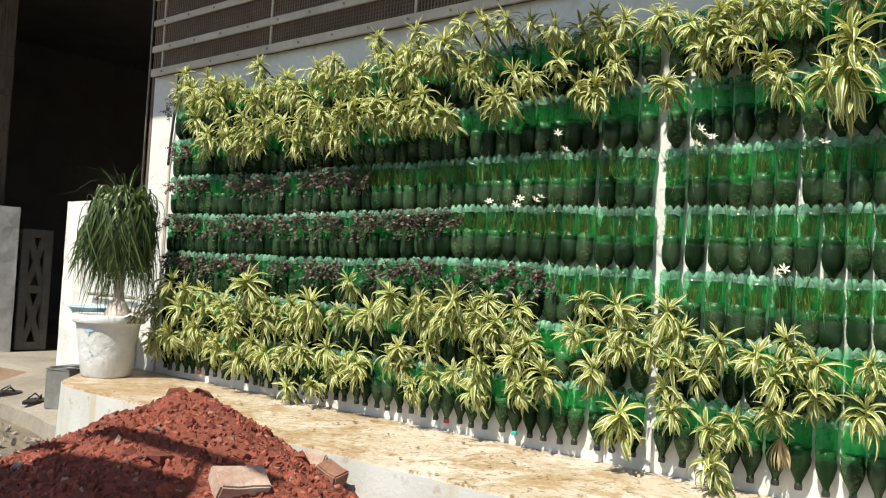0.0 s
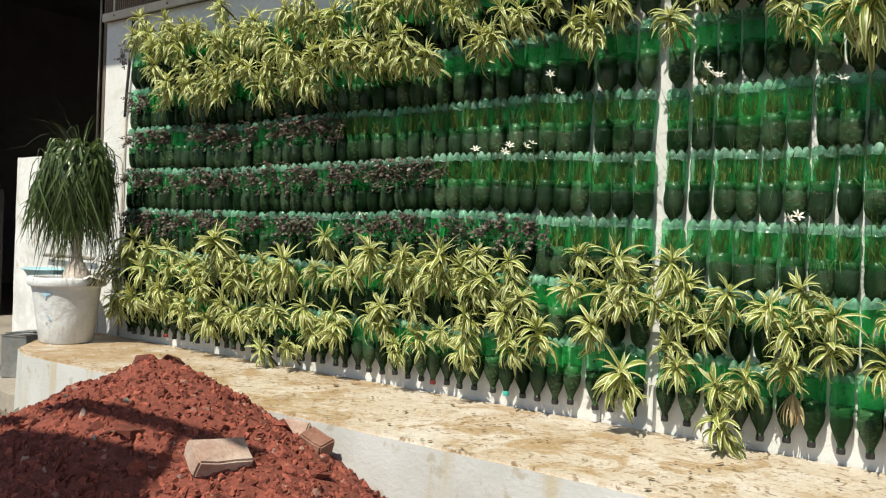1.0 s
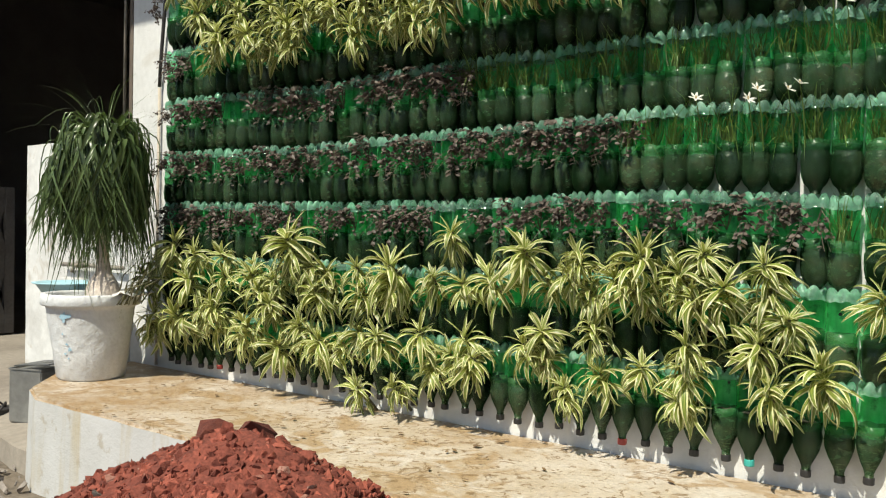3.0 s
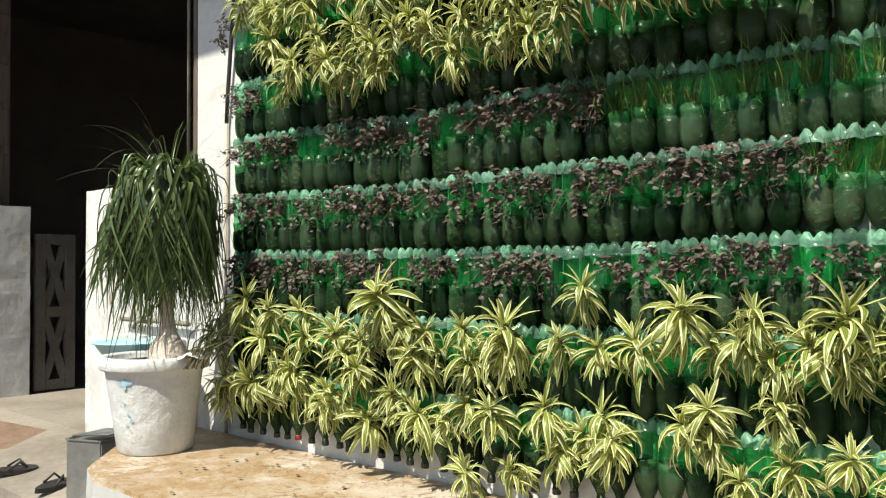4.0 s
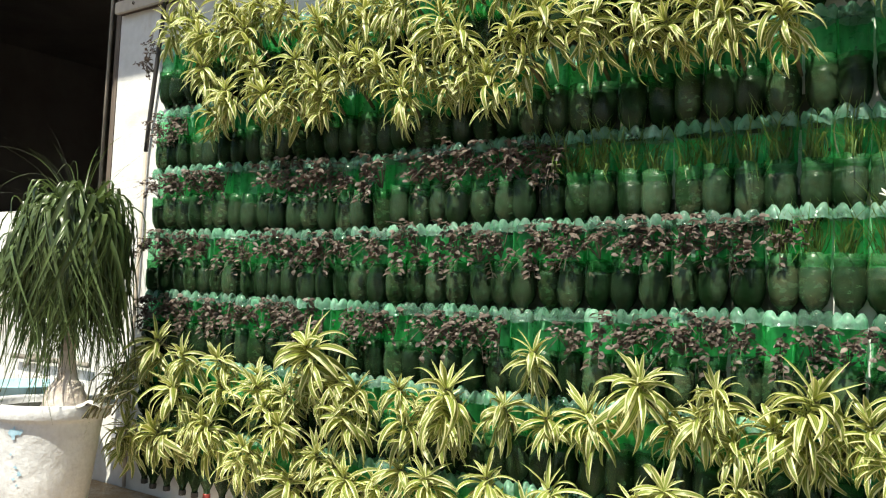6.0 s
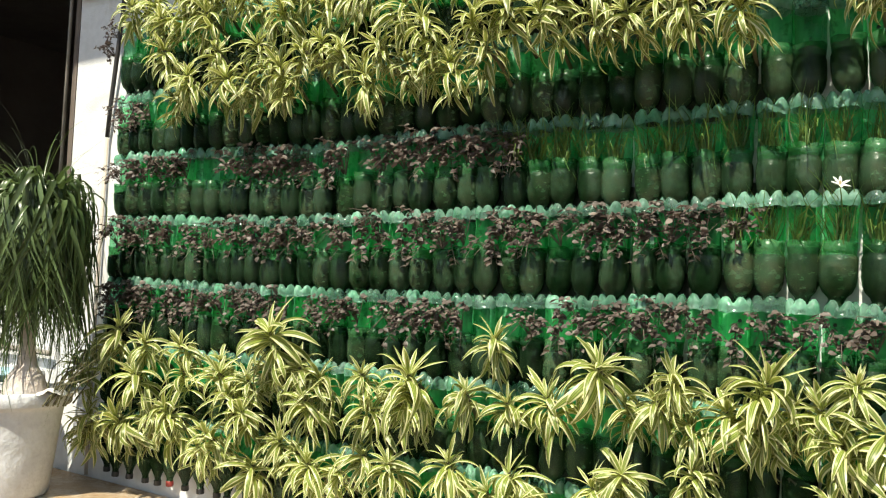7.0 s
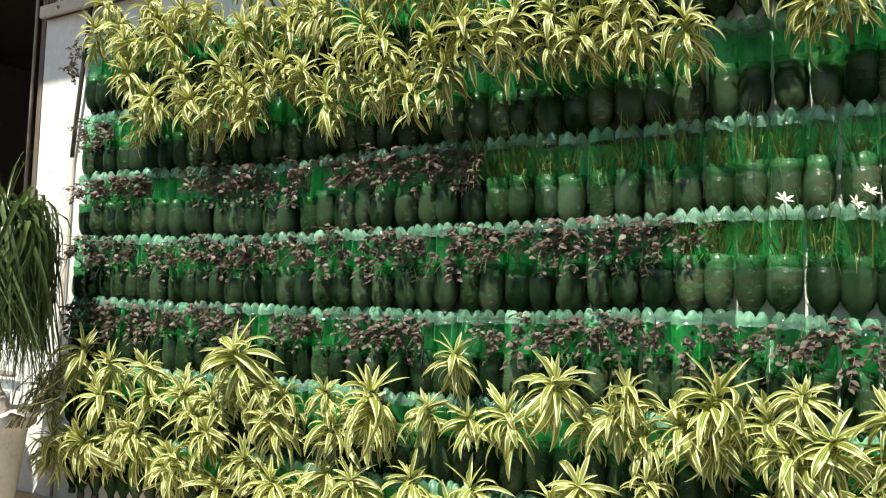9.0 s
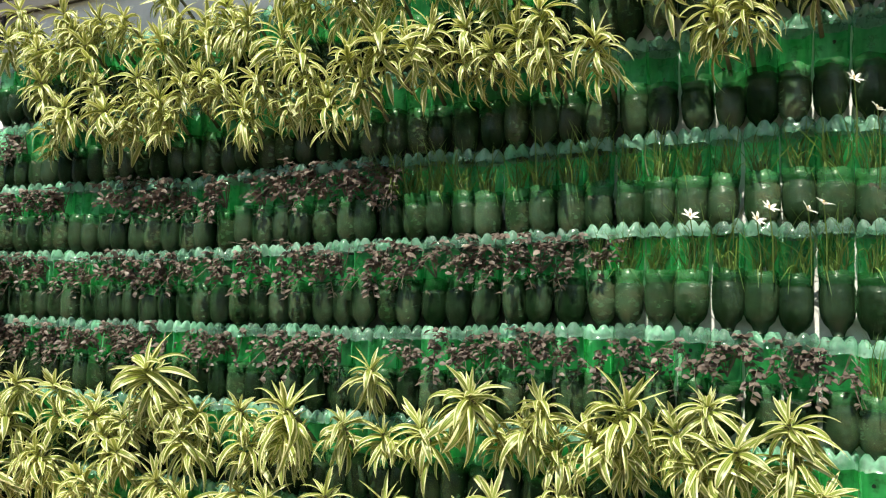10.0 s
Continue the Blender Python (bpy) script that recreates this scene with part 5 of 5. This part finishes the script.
def build_heap():
    heap = thing("rubble_heap", (0, 0, 0), "heap of crushed red sandstone rubble against the ledge", "rubble heap")
    bm = bmesh.new()
    nx, ny = 170, 100
    grid = [[bm.verts.new((x, y, heap_height(x, y) + 0.016 * noise.noise(Vector((x * 16, y * 16, 0))) + 0.010 * noise.noise(Vector((x * 41, y * 41, 3))))) for x in (-3.5 + 4.2 * i / nx for i in range(nx + 1))] for y in (-2.95 + 2.02 * j / ny for j in range(ny + 1))]
    for a, b in zip(grid, grid[1:]):
        for i in range(nx):
            bm.faces.new((a[i], a[i + 1], b[i + 1], b[i]))
    part("earth", bm, M_REDSOIL, heap, smooth=True)
    r = random.Random(61)
    made, tries, small = 0, 0, []
    while made < 19000 and tries < 160000:
        tries += 1
        x, y = r.uniform(-3.3, 0.5), r.uniform(-2.9, -0.96)
        h = heap_height(x, y)
        if h < 0.0:
            continue
        made += 1
        big = made <= 290
        s = r.uniform(0.045, 0.090) if big else 0.008 + 0.050 * r.random() ** 2.4
        m = pose(x, y, h - s * 0.08, r.uniform(0, 360), r.uniform(0, 360), r.uniform(0, 360)) @ Matrix.Scale(s, 4)
        if big:
            st = part("stone", r.choice(RED_STONES) if r.random() < 0.93 else r.choice(GREY_STONES), None, heap)
            st.matrix_local = m
        else:
            small.append((r.choice(RED_STONES), m, 0))
    tagged(part("crushed_stone", joined("crushed_stone", small, [M_REDCHIP]), None, heap), kind="stuff")
    # larger lumps near the top
    for x, y, s, turn in ((-1.88, -1.33, 0.16, 24), (-1.74, -1.27, 0.14, 72), (-2.35, -1.42, 0.14, 10), (-1.15, -1.10, 0.15, 40), (-0.75, -1.25, 0.14, 80), (-1.3, -1.75, 0.13, 30)):
        st = part("stone", RED_STONES[int(turn) % 12], None, heap)
        st.matrix_local = pose(x, y, heap_height(x, y) + s * 0.03, 0.4 * turn, 0.3 * turn, turn * 3) @ Matrix.Scale(s, 4)


build_heap()


def build_brick(name, at, size, mat, label):
    bm = box_bm(-size[0] / 2, size[0] / 2, -size[1] / 2, size[1] / 2, -size[2] / 2, size[2] / 2, bevel=0.008)
    bmesh.ops.subdivide_edges(bm, edges=bm.edges[:], cuts=2, use_grid_fill=True)
    for v in bm.verts:
        v.co += 0.007 * Vector((noise.noise(v.co * 14), noise.noise(v.co * 14 + Vector((4, 0, 0))), noise.noise(v.co * 14 + Vector((0, 4, 0)))))
    ob = tagged(part(name, bm, mat), label, "brick")
    ob.matrix_world = at


build_brick("brick", pose(-0.95, -1.60, 0.425, 32, 4, 78), (0.23, 0.13, 0.08), M_BRICK, "pale mortar-crusted pink brick lying on the rubble")
build_brick("brick", pose(-1.00, -1.05, heap_height(-1.00, -1.05) + 0.03, 14, 22, 10), (0.13, 0.10, 0.075), M_BRICKRED, "broken red brick leaning by the ledge")
build_brick("brick", pose(-1.16, -1.02, heap_height(-1.16, -1.02) + 0.015, 60, 10, 30), (0.12, 0.10, 0.075), M_BRICK, "pale broken brick beside the ledge")


def build_yard_debris():
    r = random.Random(71)
    bits = []
    for k in range(700):
        x, y = r.uniform(-7.0, -2.8), r.uniform(-2.6, -0.85)
        bits.append((r.choice(GREY_STONES), pose(x, y, 0.02, r.uniform(0, 360), r.uniform(0, 360), 0) @ Matrix.Scale(r.uniform(0.015, 0.09), 4), 0))
    tagged(part("debris", joined("debris", bits, [M_GREYSTONE]), None), "grey broken stones and dirt on the yard floor", "debris", kind="stuff")
    bm = bmesh.new()
    made = 0
    while made < 520:
        # the first flakes line the front edge as its dark chip marks
        x, y = r.uniform(-3.9, 2.6), (-0.05 - 0.80 * r.random() ** 1.2 if made > 90 else -0.925 + 0.02 * r.random())
        if noise.noise(Vector((x * 2.1, y * 3.0, 8))) + r.uniform(-0.45, 0.45) < -0.05:
            continue
        made += 1
        a, s = r.uniform(0, 6.28), 0.003 + 0.020 * r.random() ** 2.6
        n = r.randint(5, 8)
        slim = r.uniform(0.25, 0.7)
        ring = []
        for q in range(n):
            b = 2 * math.pi * q / n
            u, v = s * math.cos(b) * r.uniform(0.7, 1.15), s * slim * math.sin(b) * r.uniform(0.6, 1.2)
            ring.append(bm.verts.new((x + u * math.cos(a) - v * math.sin(a), y + u * math.sin(a) + v * math.cos(a), LEDGE + 0.0075 + 0.06 * abs(u) * r.random())))
        bm.faces.new(ring)
    tagged(part("leaf_litter", bm, M_LITTER), "small dry leaves scattered on the wet ledge, dark chip marks along its edge", "litter", kind="stuff")


build_yard_debris()


def build_awning():
    """An unseen awning behind the walker, added so its edge and front bar shade the heap."""
    awning = thing("awning", pose(-1.25, -3.83, 3.6, 0, 0, 21), "unseen tin awning with a front bar, added to shade the heap", "awning")
    part("sheet", box_bm(-2.9, 0.30, -2.1, -0.20, 0.0, 0.02), M_TIN, awning)
    part("bar", box_bm(-2.9, 0.55, -0.045, 0.04, -0.02, 0.03, bevel=0.005), M_PIPE, awning)
    for x in (-2.8, -1.3, 0.26):
        part("arm", box_bm(x - 0.015, x + 0.015, -2.05, -0.046, -0.035, -0.004), M_PIPE, awning)
    for x in (-2.8, 0.26):
        part("pole", tube(bmesh.new(), [(x, -2.0, -3.62), (x, -2.0, -0.036)], 0.03, 10), M_PIPE, awning, smooth=True)


build_awning()
